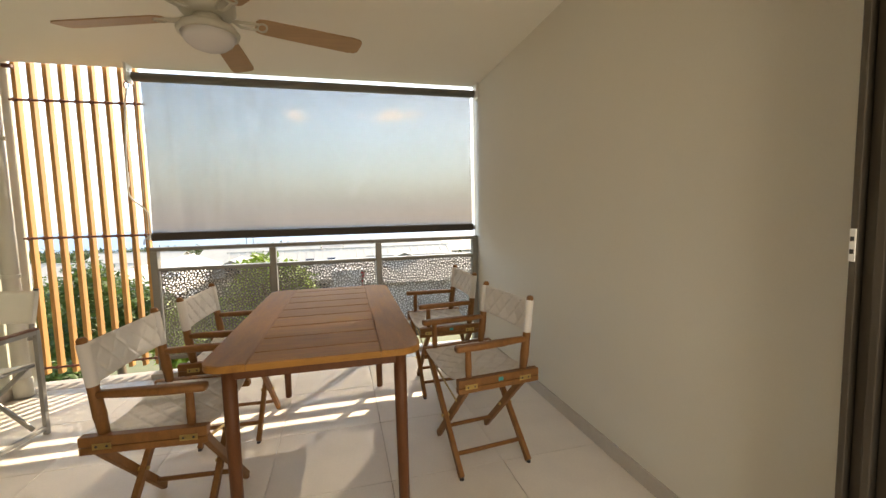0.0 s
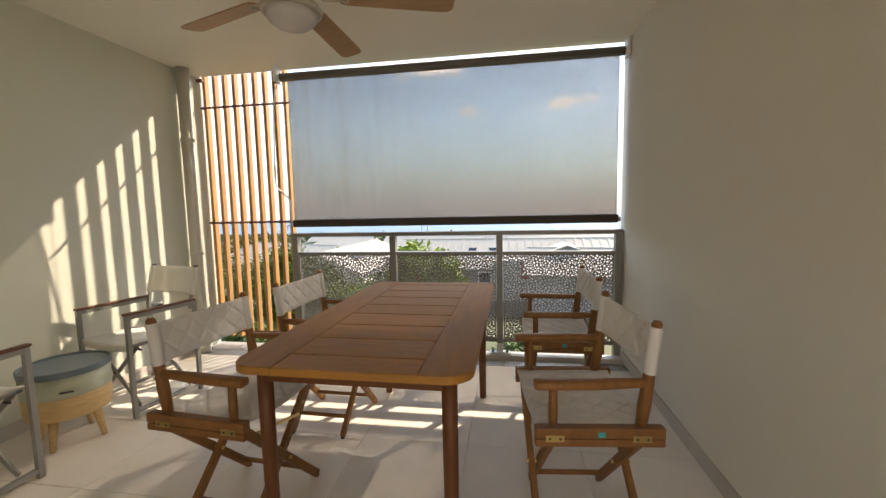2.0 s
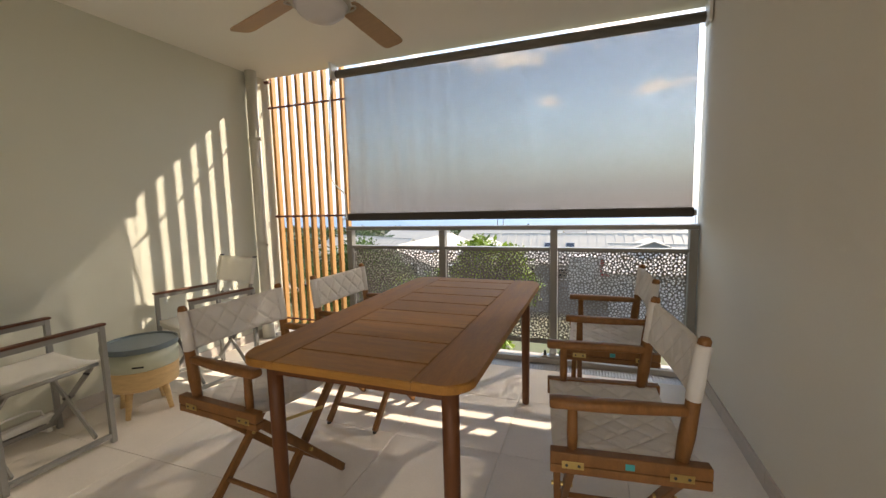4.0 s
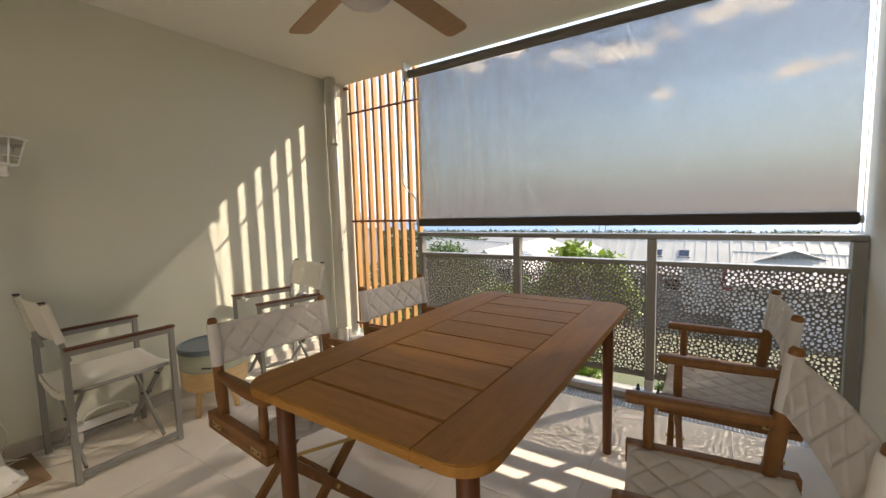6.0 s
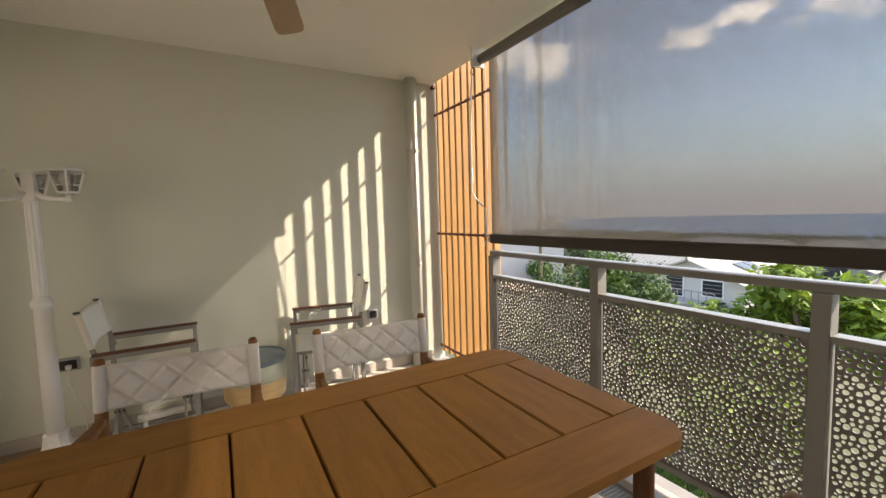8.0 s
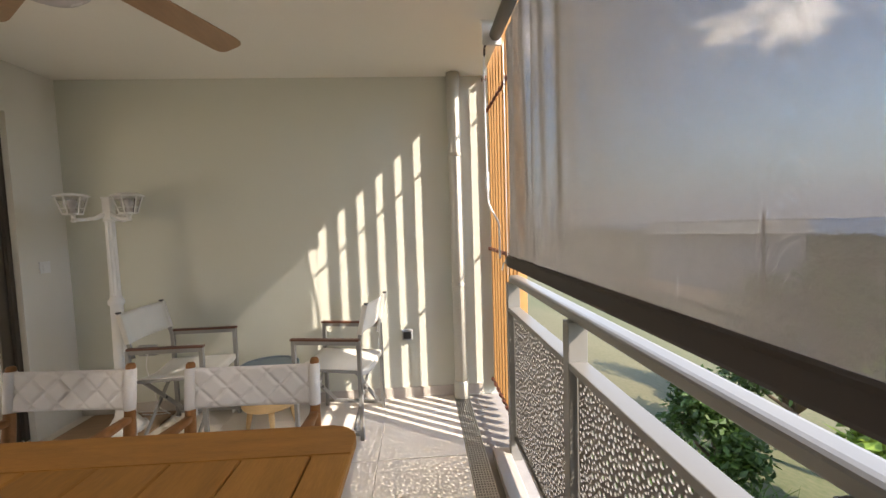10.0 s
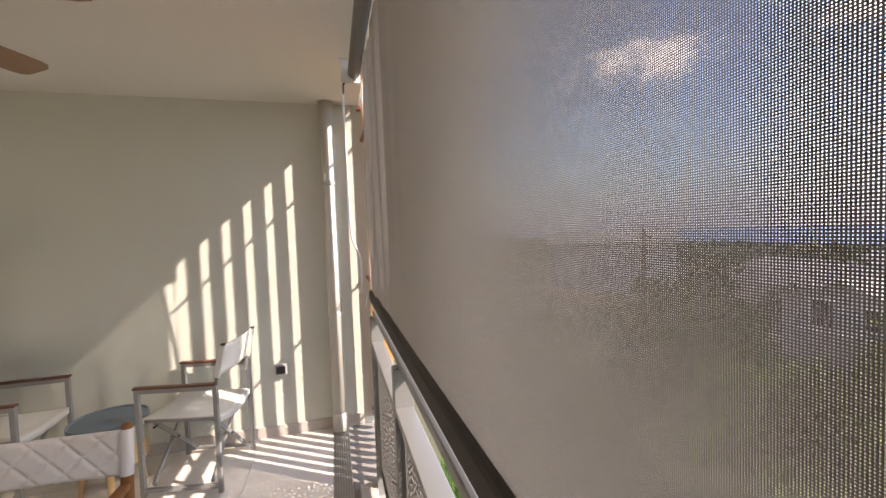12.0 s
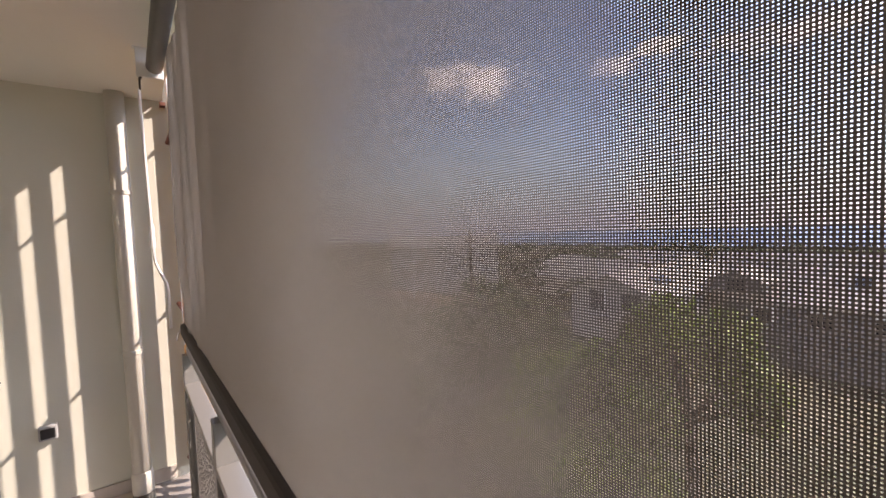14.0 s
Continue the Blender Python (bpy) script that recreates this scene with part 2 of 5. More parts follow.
def screen_fabric(name, color, through_light):
    """Woven sun-screen cloth: a square lattice of small round-cornered holes at a fine pitch, the yarn itself slightly translucent."""
    m = bpy.data.materials.new(name)
    m.use_nodes = True
    n, l = m.node_tree.nodes, m.node_tree.links
    co, sep = n.new("ShaderNodeTexCoord"), n.new("ShaderNodeSeparateXYZ")
    l.new(co.outputs["UV"], sep.inputs[0])
    tri = []
    for axis in ("X", "Y"):
        k = n.new("ShaderNodeMath")
        k.operation = "PINGPONG"
        k.inputs[1].default_value = 0.5
        q = n.new("ShaderNodeMath")
        q.operation = "MULTIPLY"
        q.inputs[1].default_value = 1.0 / FABRIC_PITCH
        l.new(sep.outputs[axis], q.inputs[0])
        l.new(q.outputs[0], k.inputs[0])
        p = n.new("ShaderNodeMath")
        p.operation = "POWER"
        p.inputs[1].default_value = 3.0
        l.new(k.outputs[0], p.inputs[0])
        tri.append(p)
    add, gt = n.new("ShaderNodeMath"), n.new("ShaderNodeMath")
    add.operation, gt.operation = "ADD", "LESS_THAN"
    gt.inputs[1].default_value = FABRIC_HOLE ** 3
    l.new(tri[0].outputs[0], add.inputs[0])
    l.new(tri[1].outputs[0], add.inputs[1])
    l.new(add.outputs[0], gt.inputs[0])
    bs = n["Principled BSDF"]
    bs.inputs["Base Color"].default_value = (*color, 1)
    bs.inputs["Roughness"].default_value = 0.75
    trl, mx, tp, mo = n.new("ShaderNodeBsdfTranslucent"), n.new("ShaderNodeMixShader"), n.new("ShaderNodeBsdfTransparent"), n.new("ShaderNodeMixShader")
    trl.inputs["Color"].default_value = (*color, 1)
    mx.inputs["Fac"].default_value = through_light
    l.new(bs.outputs["BSDF"], mx.inputs[1])
    l.new(trl.outputs["BSDF"], mx.inputs[2])
    l.new(gt.outputs[0], mo.inputs["Fac"])
    l.new(mx.outputs["Shader"], mo.inputs[1])
    l.new(tp.outputs["BSDF"], mo.inputs[2])
    l.new(mo.outputs["Shader"], n["Material Output"].inputs["Surface"])
    return m


FABRIC_PITCH, FABRIC_HOLE = 0.00148, 0.223
# light put into the yarn colour: inner layer dark, outer layers pale as sunlit
M_fabric_shaded = screen_fabric("screen_fabric_shaded", (0.137, 0.127, 0.119), 0.20)
M_fabric_sunlit = screen_fabric("screen_fabric_sunlit", (0.72, 0.67, 0.61), 0.65)
M_glass = bpy.data.materials.new("window_glass")
M_glass.use_nodes = True
M_glass.node_tree.nodes["Principled BSDF"].inputs["Transmission Weight"].default_value = 1.0
M_glass.node_tree.nodes["Principled BSDF"].inputs["Roughness"].default_value = 0.02

M_fan = material("fan_enamel", (0.50, 0.48, 0.43), 0.4, vary=0.04, scale=6)
M_leg = material("dark_teak", (0.125, 0.046, 0.018), 0.5, vary=0.2, scale=6, stretch=(8, 8, 1.2), bump=0.06, spec=0.3)
M_roller = material("roller_tube_grey", (0.15, 0.145, 0.135), 0.5, vary=0.05, scale=5)

# ---- building helpers ----
def part(name, bm, mat, parent=None, label="", smooth=False):
    me = bpy.data.meshes.new(name)
    bm.normal_update()
    bm.to_mesh(me)
    bm.free()
    me.materials.append(mat)
    if smooth:
        for p in me.polygons:
            p.use_smooth = True
    ob = new(name, me)
    if parent is not None:
        ob.parent = parent
    if label:
        ob["label"] = label
    return ob


def empty(name, m, label, category, group="", kind=""):
    ob = new(name)
    ob.matrix_world = m
    ob.empty_display_size = 0.1
    return tagged(ob, label, category, group, kind)


def mesh():
    return bmesh.new()


def box(bm, lo, hi, bevel=0.0, m=None, seg=2):
    """A box between two corners, its edges rounded."""
    lo, hi = Vector(lo), Vector(hi)
    s = bmesh.ops.create_cube(bm, size=1.0)["verts"]
    d = hi - lo
    for v in s:
        v.co = Vector((lo.x + (v.co.x + 0.5) * d.x, lo.y + (v.co.y + 0.5) * d.y, lo.z + (v.co.z + 0.5) * d.z))
    if bevel:
        es = list({e for v in s for e in v.link_edges})
        r = bmesh.ops.bevel(bm, geom=es, offset=bevel, segments=seg, profile=0.5, affect="EDGES")
        s = list({v for f in r["faces"] for v in f.verts})
    if m is not None:
        bmesh.ops.transform(bm, matrix=m, verts=s)
    return bm


def bar(bm, p0, p1, w, h, bevel=0.004, up=(0, 0, 1)):
    """A rectangular bar from p0 to p1, w across and h along up."""
    p0, p1 = Vector(p0), Vector(p1)
    z = (p1 - p0)
    ln = z.length
    z.normalize()
    y = Vector(up) - z * z.dot(Vector(up))
    if y.length < 1e-4:
        y = Vector((0, 1, 0)) - z * z.y
    y.normalize()
    x = y.cross(z)
    m = Matrix(((x.x, y.x, z.x, p0.x), (x.y, y.y, z.y, p0.y), (x.z, y.z, z.z, p0.z), (0, 0, 0, 1)))
    return box(bm, (-w / 2, -h / 2, 0), (w / 2, h / 2, ln), bevel, m)


def tube(bm, pts, r, n=12, cap=True):
    """A round rod swept along points; r is one radius or one per point."""
    pts = [Vector(p) for p in pts]
    rs = r if isinstance(r, (list, tuple)) else [r] * len(pts)
    rings, ref = [], None
    for i, p in enumerate(pts):
        t = (pts[min(i + 1, len(pts) - 1)] - pts[max(i - 1, 0)]).normalized()
        if ref is None:
            ref = t.orthogonal().normalized()
        ref = (ref - t * ref.dot(t)).normalized()
        b = t.cross(ref)
        rings.append([bm.verts.new(p + (ref * math.cos(a) + b * math.sin(a)) * rs[i]) for a in [2 * math.pi * k / n for k in range(n)]])
    for a, b in zip(rings, rings[1:]):
        for k in range(n):
            bm.faces.new((a[k], a[(k + 1) % n], b[(k + 1) % n], b[k]))
    if cap:
        bm.faces.new(rings[0][::-1])
        bm.faces.new(rings[-1])
    return bm


def lathe(bm, prof, n=24, cap=True, m=None, flats=None):
    """A turned body from (radius, height) pairs."""
    rings = []
    for r, z in prof:
        rings.append([bm.verts.new((r * math.cos(2 * math.pi * k / n), r * math.sin(2 * math.pi * k / n), z)) for k in range(n)])
    for a, b in zip(rings, rings[1:]):
        for k in range(n):
            bm.faces.new((a[k], a[(k + 1) % n], b[(k + 1) % n], b[k]))
    if cap:
        bm.faces.new(rings[0][::-1])
        bm.faces.new(rings[-1])
    if m is not None:
        bmesh.ops.transform(bm, matrix=m, verts=[v for r in rings for v in r])
    return bm


def structure(ob, label, category):
    return tagged(ob, label, category, kind="structure")

# ---- the terrace shell ----
W, H, YF = 3.665, 2.46, -3.03   # right wall, ceiling, house front; the railing side is y = 0
YB = -4.9                      # back wall of the room behind, unseen and set near for bounced light
DX0, DX1, DH = 0.37, 3.488, 2.145  # the sliding door's opening

bm = mesh(); box(bm, (-0.22, YF - 0.2, -0.3), (0.0, 0.12, H + 0.3))
structure(part("wall_west", bm, M_wall_w), "off-white painted plaster wall with slatted sunlight", "wall")
bm = mesh(); box(bm, (W, YB - 0.2, -0.3), (W + 0.22, 0.12, H + 0.3))
structure(part("wall_east", bm, M_wall), "smooth off-white painted plaster wall in shade", "wall")
bm = mesh()
box(bm, (0.0, YF - 0.2, 0.0), (DX0, YF, H))
box(bm, (DX0, YF - 0.2, DH), (W, YF, H))
box(bm, (DX1 + 0.002, YF - 0.2, 0.0), (W, YF, DH))
structure(part("wall_south", bm, M_wall), "off-white plastered house front round the wide door opening", "wall")
bm = mesh(); box(bm, (-0.22, YF, H), (W + 0.22, 0.055, H + 0.28))
structure(part("ceiling", bm, M_ceil), "plain matt cream painted terrace ceiling", "ceiling")
# the room behind, plain and closed save an opening made for the fill light
bm = mesh()
box(bm, (-1.2, YB - 0.2, 0.0), (2.2, YB, H))
box(bm, (2.2, YB - 0.2, 0.0), (3.5, YB, 0.27))
box(bm, (2.2, YB - 0.2, 2.23), (3.5, YB, H))
box(bm, (3.5, YB - 0.2, 0.0), (W, YB, H))
box(bm, (-1.4, YB - 0.2, 0.0), (-1.2, YF - 0.2, H))
box(bm, (-1.2, YF - 0.2, 0.0), (-0.22, YF - 0.001, H))
structure(part("wall_inner", bm, M_wall), "plain off-white walls of the room behind", "wall")
bm = mesh(); box(bm, (-1.4, YB - 0.2, H), (W, YF, H + 0.28))
structure(part("ceiling_inner", bm, M_ceil), "plain cream ceiling of the room behind", "ceiling")

# floor: bed, then tiles laid on it last in the file
bm = mesh()
box(bm, (-0.22, -0.11, -0.28), (W + 0.22, 0.14, -0.012))
box(bm, (-1.4, YB - 0.2, -0.28), (W + 0.22, -0.11, -0.012))
floor = structure(part("floor", bm, M_grout), "large beige-grey porcelain floor tiles with thin joints", "floor")


# skirting: cut tiles along the walls
def skirting(name, a, b, normal):
    run = (Vector(b) - Vector(a))
    count = max(1, round(run.length / 0.6))
    root = structure(part(name, box(mesh(), (0, 0, 0), (0.001, 0.001, 0.001)), M_grout), "beige-grey tiled skirting along the wall", "skirting")
    d, n = run / count, Vector(normal)
    for i in range(count):
        p = Vector(a) + d * i
        bm = mesh()
        u = d.normalized() * 0.0012
        bar(bm, p + u + n * 0.006 + Vector((0, 0, 0.04)), p + d - u + n * 0.006 + Vector((0, 0, 0.04)), 0.012, 0.08, 0.0015)
        part("skirting_tile", bm, M_skirt, root)
    return root


skirting("baseboard_west", (0.0, YF, 0), (0.0, 0.0, 0), (1, 0, 0))
skirting("baseboard_east", (W, YF, 0), (W, -0.02, 0), (-1, 0, 0))

# sliding door: dark aluminium frame in the opening, one glazed leaf pushed to the west side
door = empty("door_1", pose(0, -0.05, 0), "dark bronze aluminium sliding door frame standing open", "door", kind="structure")
for x, s in ((DX0, 1), (DX1, -1)):
    for k, (ya, yb, wd) in enumerate(((-3.032, -3.018, 0.030), (-3.060, -3.034, 0.012), (-3.078, -3.062, 0.030), (-3.112, -3.080, 0.012), (-3.130, -3.114, 0.030))):
        bm = mesh(); box(bm, (min(x, x + s * wd), ya, 0.02), (max(x, x + s * wd), yb, DH - 0.03), 0.002)
        part("jamb_profile", bm, M_alu, door)
for k, (ya, yb, hh) in enumerate(((-3.032, -3.018, 0.03), (-3.060, -3.034, 0.014), (-3.078, -3.062, 0.03), (-3.112, -3.080, 0.014), (-3.130, -3.114, 0.03))):
    bm = mesh(); box(bm, (DX0, ya, DH - hh), (DX1, yb, DH), 0.002)
    part("head_profile", bm, M_alu, door)
    bm = mesh(); box(bm, (DX0, ya, -0.012), (DX1, yb, 0.003 + hh * 0.3), 0.001)
    part("bottom_track", bm, M_alu, door)
bm = mesh()
box(bm, (DX1 - 0.034, -3.031, 1.128), (DX1 - 0.0305, -3.019, 1.200), 0.001)
keeper = part("latch_keeper", bm, M_white, door, "small white latch keeper plate")
for z in (1.15, 1.178):
    bm = mesh(); box(bm, (DX1 - 0.0355, -3.029, z - 0.005), (DX1 - 0.0335, -3.022, z + 0.005))
    part("screw_hole", bm, M_black, keeper)
LX0, LX1 = DX0 + 0.035, 1.86
leaf = part("door_leaf", box(mesh(), (LX0, -3.058, 0.02), (LX0 + 0.07, -3.036, DH - 0.03), 0.003), M_alu, door)
for lo, hi in (((LX1 - 0.07, -3.058, 0.02), (LX1, -3.036, DH - 0.03)), ((LX0 + 0.07, -3.058, 0.02), (LX1 - 0.07, -3.036, 0.11)), ((LX0 + 0.07, -3.058, DH - 0.1), (LX1 - 0.07, -3.036, DH - 0.03))):
    part("leaf_stile", box(mesh(), lo, hi, 0.003), M_alu, leaf)
pane = part("pane", box(mesh(), (LX0 + 0.072, -3.050, 0.112), (LX1 - 0.072, -3.044, DH - 0.102)), M_glass, leaf)
pane.visible_shadow = False

# down-pipe in the corner, with its collars and clips
pipe = empty("drain_pipe", pose(0.066, -0.180, 0), "cream painted round drainpipe with collars and clips", "pipe")
bm = mesh(); lathe(bm, [(0.049, 0.004), (0.049, H - 0.001)], 28)
part("tube", bm, M_pipe, pipe, smooth=True)
for z in (0.89, 1.862):
    bm = mesh(); lathe(bm, [(0.0495, z - 0.014), (0.054, z - 0.012), (0.054, z + 0.012), (0.0495, z + 0.014)], 28, cap=False)
    box(bm, (0.040, -0.008, z - 0.012), (0.066, 0.008, z + 0.012), 0.002)
    part("collar", bm, M_pipe, pipe)
bm = mesh(); lathe(bm, [(0.0495, 0.004), (0.056, 0.006), (0.056, 0.13), (0.0495, 0.14)], 28, cap=False)
part("foot_sleeve", bm, M_pipe, pipe, smooth=True)

# ---- railing with perforated panels ----
POSTS = (0.889, 1.788, 2.697, 3.628)
PY = 0.045
HOLE_SIZES = ((0.0094, 700), (0.0076, 2600), (0.0059, 9000), (0.0044, 18000))
railing = empty("railing", pose(0, 0, 0), "taupe-grey metal balcony railing with bubble-perforated panels", "railing")
bm = mesh()
prof = [(-0.013, 0.0), (-0.015, 0.003), (-0.015, 0.024), (-0.012, 0.030), (-0.005, 0.034), (0.005, 0.036), (0.035, 0.036), (0.045, 0.034), (0.052, 0.030), (0.055, 0.024), (0.055, 0.003), (0.053, 0.0)]
a = [bm.verts.new((0.858, PY + y, 1.012 + z)) for y, z in prof]
b = [bm.verts.new((W - 0.004, PY + y, 1.012 + z)) for y, z in prof]
for i in range(len(prof)):
    j = (i + 1) % len(prof)
    bm.faces.new((a[i], b[i], b[j], a[j]))
bm.faces.new(a[::-1]); bm.faces.new(b)
bmesh.ops.recalc_face_normals(bm, faces=bm.faces)
part("handrail", bm, M_rail, railing)
for x in POSTS:
    post = part("post", box(mesh(), (x - 0.026, PY - 0.034, -0.16), (x + 0.026, PY + 0.034, 1.011), 0.003), M_rail, railing)
    if 1 < x < 3.3:
        part("foot_plate", box(mesh(), (x - 0.085, PY - 0.115, 0.0305), (x + 0.085, PY - 0.0345, 0.042), 0.003), M_zinc, post, "galvanised foot plate")
        part("foot_gusset", box(mesh(), (x - 0.026, PY - 0.060, 0.0425), (x + 0.026, PY - 0.0345, 0.10), 0.003), M_zinc, post)
        for d in (-0.058, 0.058):
            part("foot_bolt", lathe(mesh(), [(0.013, 0.0425), (0.013, 0.054), (0.008, 0.0545), (0.008, 0.078), (0.005, 0.082)], 8, m=Matrix.Translation((x + d, PY - 0.078, 0))), M_black, post)


def perforated(x0, x1, z0, z1, seed, t=0.005, gap=0.0034):
    """A sheet with round holes of mixed size: circles packed large to small, each cut from its own cell."""
    rnd = random.Random(seed)
    grid, holes = collections.defaultdict(list), []
    cell = 0.03

    def near_holes(x, z):
        i, j = int(x // cell), int(z // cell)
        return [h for di in (-1, 0, 1) for dj in (-1, 0, 1) for h in grid[i + di, j + dj]]

    for r, tries in HOLE_SIZES:
        for _ in range(tries):
            x, z, q = rnd.uniform(x0 + r + 0.004, x1 - r - 0.004), rnd.uniform(z0 + r + 0.004, z1 - r - 0.004), r * rnd.uniform(0.88, 1.1)
            if all((x - h[0]) ** 2 + (z - h[1]) ** 2 > (q + h[2] + gap) ** 2 for h in near_holes(x, z)):
                h = (x, z, q)
                holes.append(h)
                grid[int(x // cell), int(z // cell)].append(h)
    verts, faces, known = [], [], {}

    def vert(x, y, z):
        key = (round(x, 5), round(y, 5), round(z, 5))
        if key not in known:
            known[key] = len(verts)
            verts.append((x, y, z))
        return known[key]

    for cx, cz, r in holes:
        poly = [(cx - 0.06, cz - 0.06), (cx + 0.06, cz - 0.06), (cx + 0.06, cz + 0.06), (cx - 0.06, cz + 0.06)]
        planes = [(1, 0, x1), (-1, 0, -x0), (0, 1, z1), (0, -1, -z0)]
        i, j = int(cx // cell), int(cz // cell)
        around = [h for di in (-2, -1, 0, 1, 2) for dj in (-2, -1, 0, 1, 2) for h in grid[i + di, j + dj]]
        for qx, qz, qr in around:
            if qx == cx and qz == cz:
                continue
            planes.append((qx - cx, qz - cz, (qx * qx + qz * qz - cx * cx - cz * cz + r * r - qr * qr) / 2))
        for ax, az, c in planes:
            out = []
            for k in range(len(poly)):
                p, q = poly[k], poly[(k + 1) % len(poly)]
                dp, dq = ax * p[0] + az * p[1] - c, ax * q[0] + az * q[1] - c
                if dp <= 0:
                    out.append(p)
                if (dp < 0) != (dq < 0) and dp != dq:
                    f = dp / (dp - dq)
                    out.append((p[0] + f * (q[0] - p[0]), p[1] + f * (q[1] - p[1])))
            poly = out
            if len(poly) < 3:
                break
        if len(poly) < 3:
            continue
        ring = []
        for k in range(len(poly)):
            p, q = poly[k], poly[(k + 1) % len(poly)]
            ring += [p, ((p[0] + q[0]) / 2, (p[1] + q[1]) / 2)]
        loops = []
        for yy in (-t / 2, t / 2):
            loops.append([vert(x, yy, z) for x, z in ring])
            hole = []
            for x, z in ring:
                d = math.hypot(x - cx, z - cz) or 1.0
                hole.append(vert(cx + (x - cx) / d * r, yy, cz + (z - cz) / d * r))
            loops.append(hole)
        o0, h0, o1, h1 = loops
        for k in range(len(ring)):
            m = (k + 1) % len(ring)
            for q in ((o0[k], o0[m], h0[m], h0[k]), (o1[m], o1[k], h1[k], h1[m]), (h0[k], h0[m], h1[m], h1[k])):
                if len(set(q)) == 4:
                    faces.append(q)
    me = bpy.data.meshes.new("perforated_sheet")
    me.from_pydata(verts, [], faces)
    me.materials.append(M_panel)
    return me


for k, (xa, xb) in enumerate(zip(POSTS, POSTS[1:])):
    xa, xb = xa + 0.027, xb - 0.027
    panel = part("panel_cap", box(mesh(), (xa, PY - 0.034, 0.851), (xb, PY + 0.030, 0.876), 0.003), M_rail, railing)
    sheet = new("perforated_sheet", perforated(xa + 0.004, xb - 0.004, 0.135, 0.850, 11 + k))
    sheet.parent = panel
    sheet.location.y = PY
    part("panel_base", box(mesh(), (xa, PY - 0.012, 0.105), (xb, PY + 0.012, 0.1345), 0.002), M_panel, panel)

# kerb and slab edge under the railing
bm = mesh(); box(bm, (0.84, -0.085, -0.012), (W - 0.001, 0.012, 0.03), 0.004)
structure(part("kerb", bm, M_skirt), "low pale concrete kerb along the terrace edge", "kerb")

# floor drain: galvanised grating along the edge
drain = structure(part("drain_channel", box(mesh(), (0.02, -0.230, -0.0115), (W - 0.02, -0.122, -0.007)), M_black), "galvanised perforated floor drain grating along the kerb", "drain")
nseg = 4
for s in range(nseg):
    xa, xb = 0.02 + (W - 0.04) * s / nseg + 0.002, 0.02 + (W - 0.04) * (s + 1) / nseg - 0.002
    verts, faces = [], []

    def slab(x0, x1, y0, y1, z0=-0.005, z1=0.001):
        i = len(verts)
        verts.extend([(x0, y0, z0), (x1, y0, z0), (x1, y1, z0), (x0, y1, z0), (x0, y0, z1), (x1, y0, z1), (x1, y1, z1), (x0, y1, z1)])
        faces.extend([tuple(i + k for k in f) for f in ((4, 5, 6, 7), (0, 1, 5, 4), (1, 2, 6, 5), (2, 3, 7, 6), (3, 0, 4, 7))])

    ny = 7
    for j in range(ny + 1):
        y = -0.228 + 0.104 * j / ny
        slab(xa, xb, y - 0.0028, y + 0.0028)
    nxs = int((xb - xa) / 0.02)
    for i in range(nxs + 1):
        x = xa + (xb - xa) * i / nxs
        slab(max(xa, x - 0.003), min(xb, x + 0.003), -0.228, -0.124, -0.005, 0.0006)
    me = bpy.data.meshes.new("grating")
    me.from_pydata(verts, [], faces)
    me.materials.append(M_steel)
    new("grating", me).parent = drain

# ---- timber slat screen ----
screen = empty("slat_screen", pose(0, 0, 0), "honey-coloured vertical timber slats on thin cross rods", "slat screen")
for i in range(9):
    x = 0.0425 + i * 0.098
    bm = mesh(); box(bm, (-0.0145, -0.022, -1.24), (0.0145, 0.034, 1.40), 0.003)
    s = part("slat", bm, M_slat, screen)
    s.location = (x, 0.108, 1.3)
M_rod = material("rust_brown_rod", (0.16, 0.055, 0.035), 0.6, vary=0.15, scale=12)
for z in (0.12, 1.149, 2.192):
    bm = mesh(); tube(bm, [(0.01, 0.076, z), (0.90, 0.076, z)], 0.009, 10)
    rod = part("cross_rod", bm, M_rod, screen, "rust-brown cross rod")
    for i in range(9):
        bm = mesh(); lathe(bm, [(0.013, -0.011), (0.0145, -0.008), (0.0145, 0.008), (0.013, 0.011)], 10, m=Matrix.Translation((0.0425 + i * 0.098, 0.074, z)) @ pose(0, 0, 0, 0, 90, 0))
        part("rod_clip", bm, M_rod, rod)
for z in (2.43,):
    part("wall_bracket", box(mesh(), (0.0, 0.045, z - 0.012), (0.06, 0.0755, z + 0.012), 0.002), M_rod, screen)

# ---- roller sun blind ----
blind = empty("roller_blind", pose(0, 0, 0), "grey woven screen roller blind pulled down to the handrail", "roller blind")
BX0, BX1, BZ0, BZ1, BY = 0.892, 3.610, 1.118, 2.375, 0.028
bm = mesh(); tube(bm, [(BX0 - 0.03, -0.015, 2.375), (BX1 + 0.02, -0.015, 2.375)], 0.034, 24)
part("roller_tube", bm, M_roller, blind, "dark grey roller tube", smooth=True)


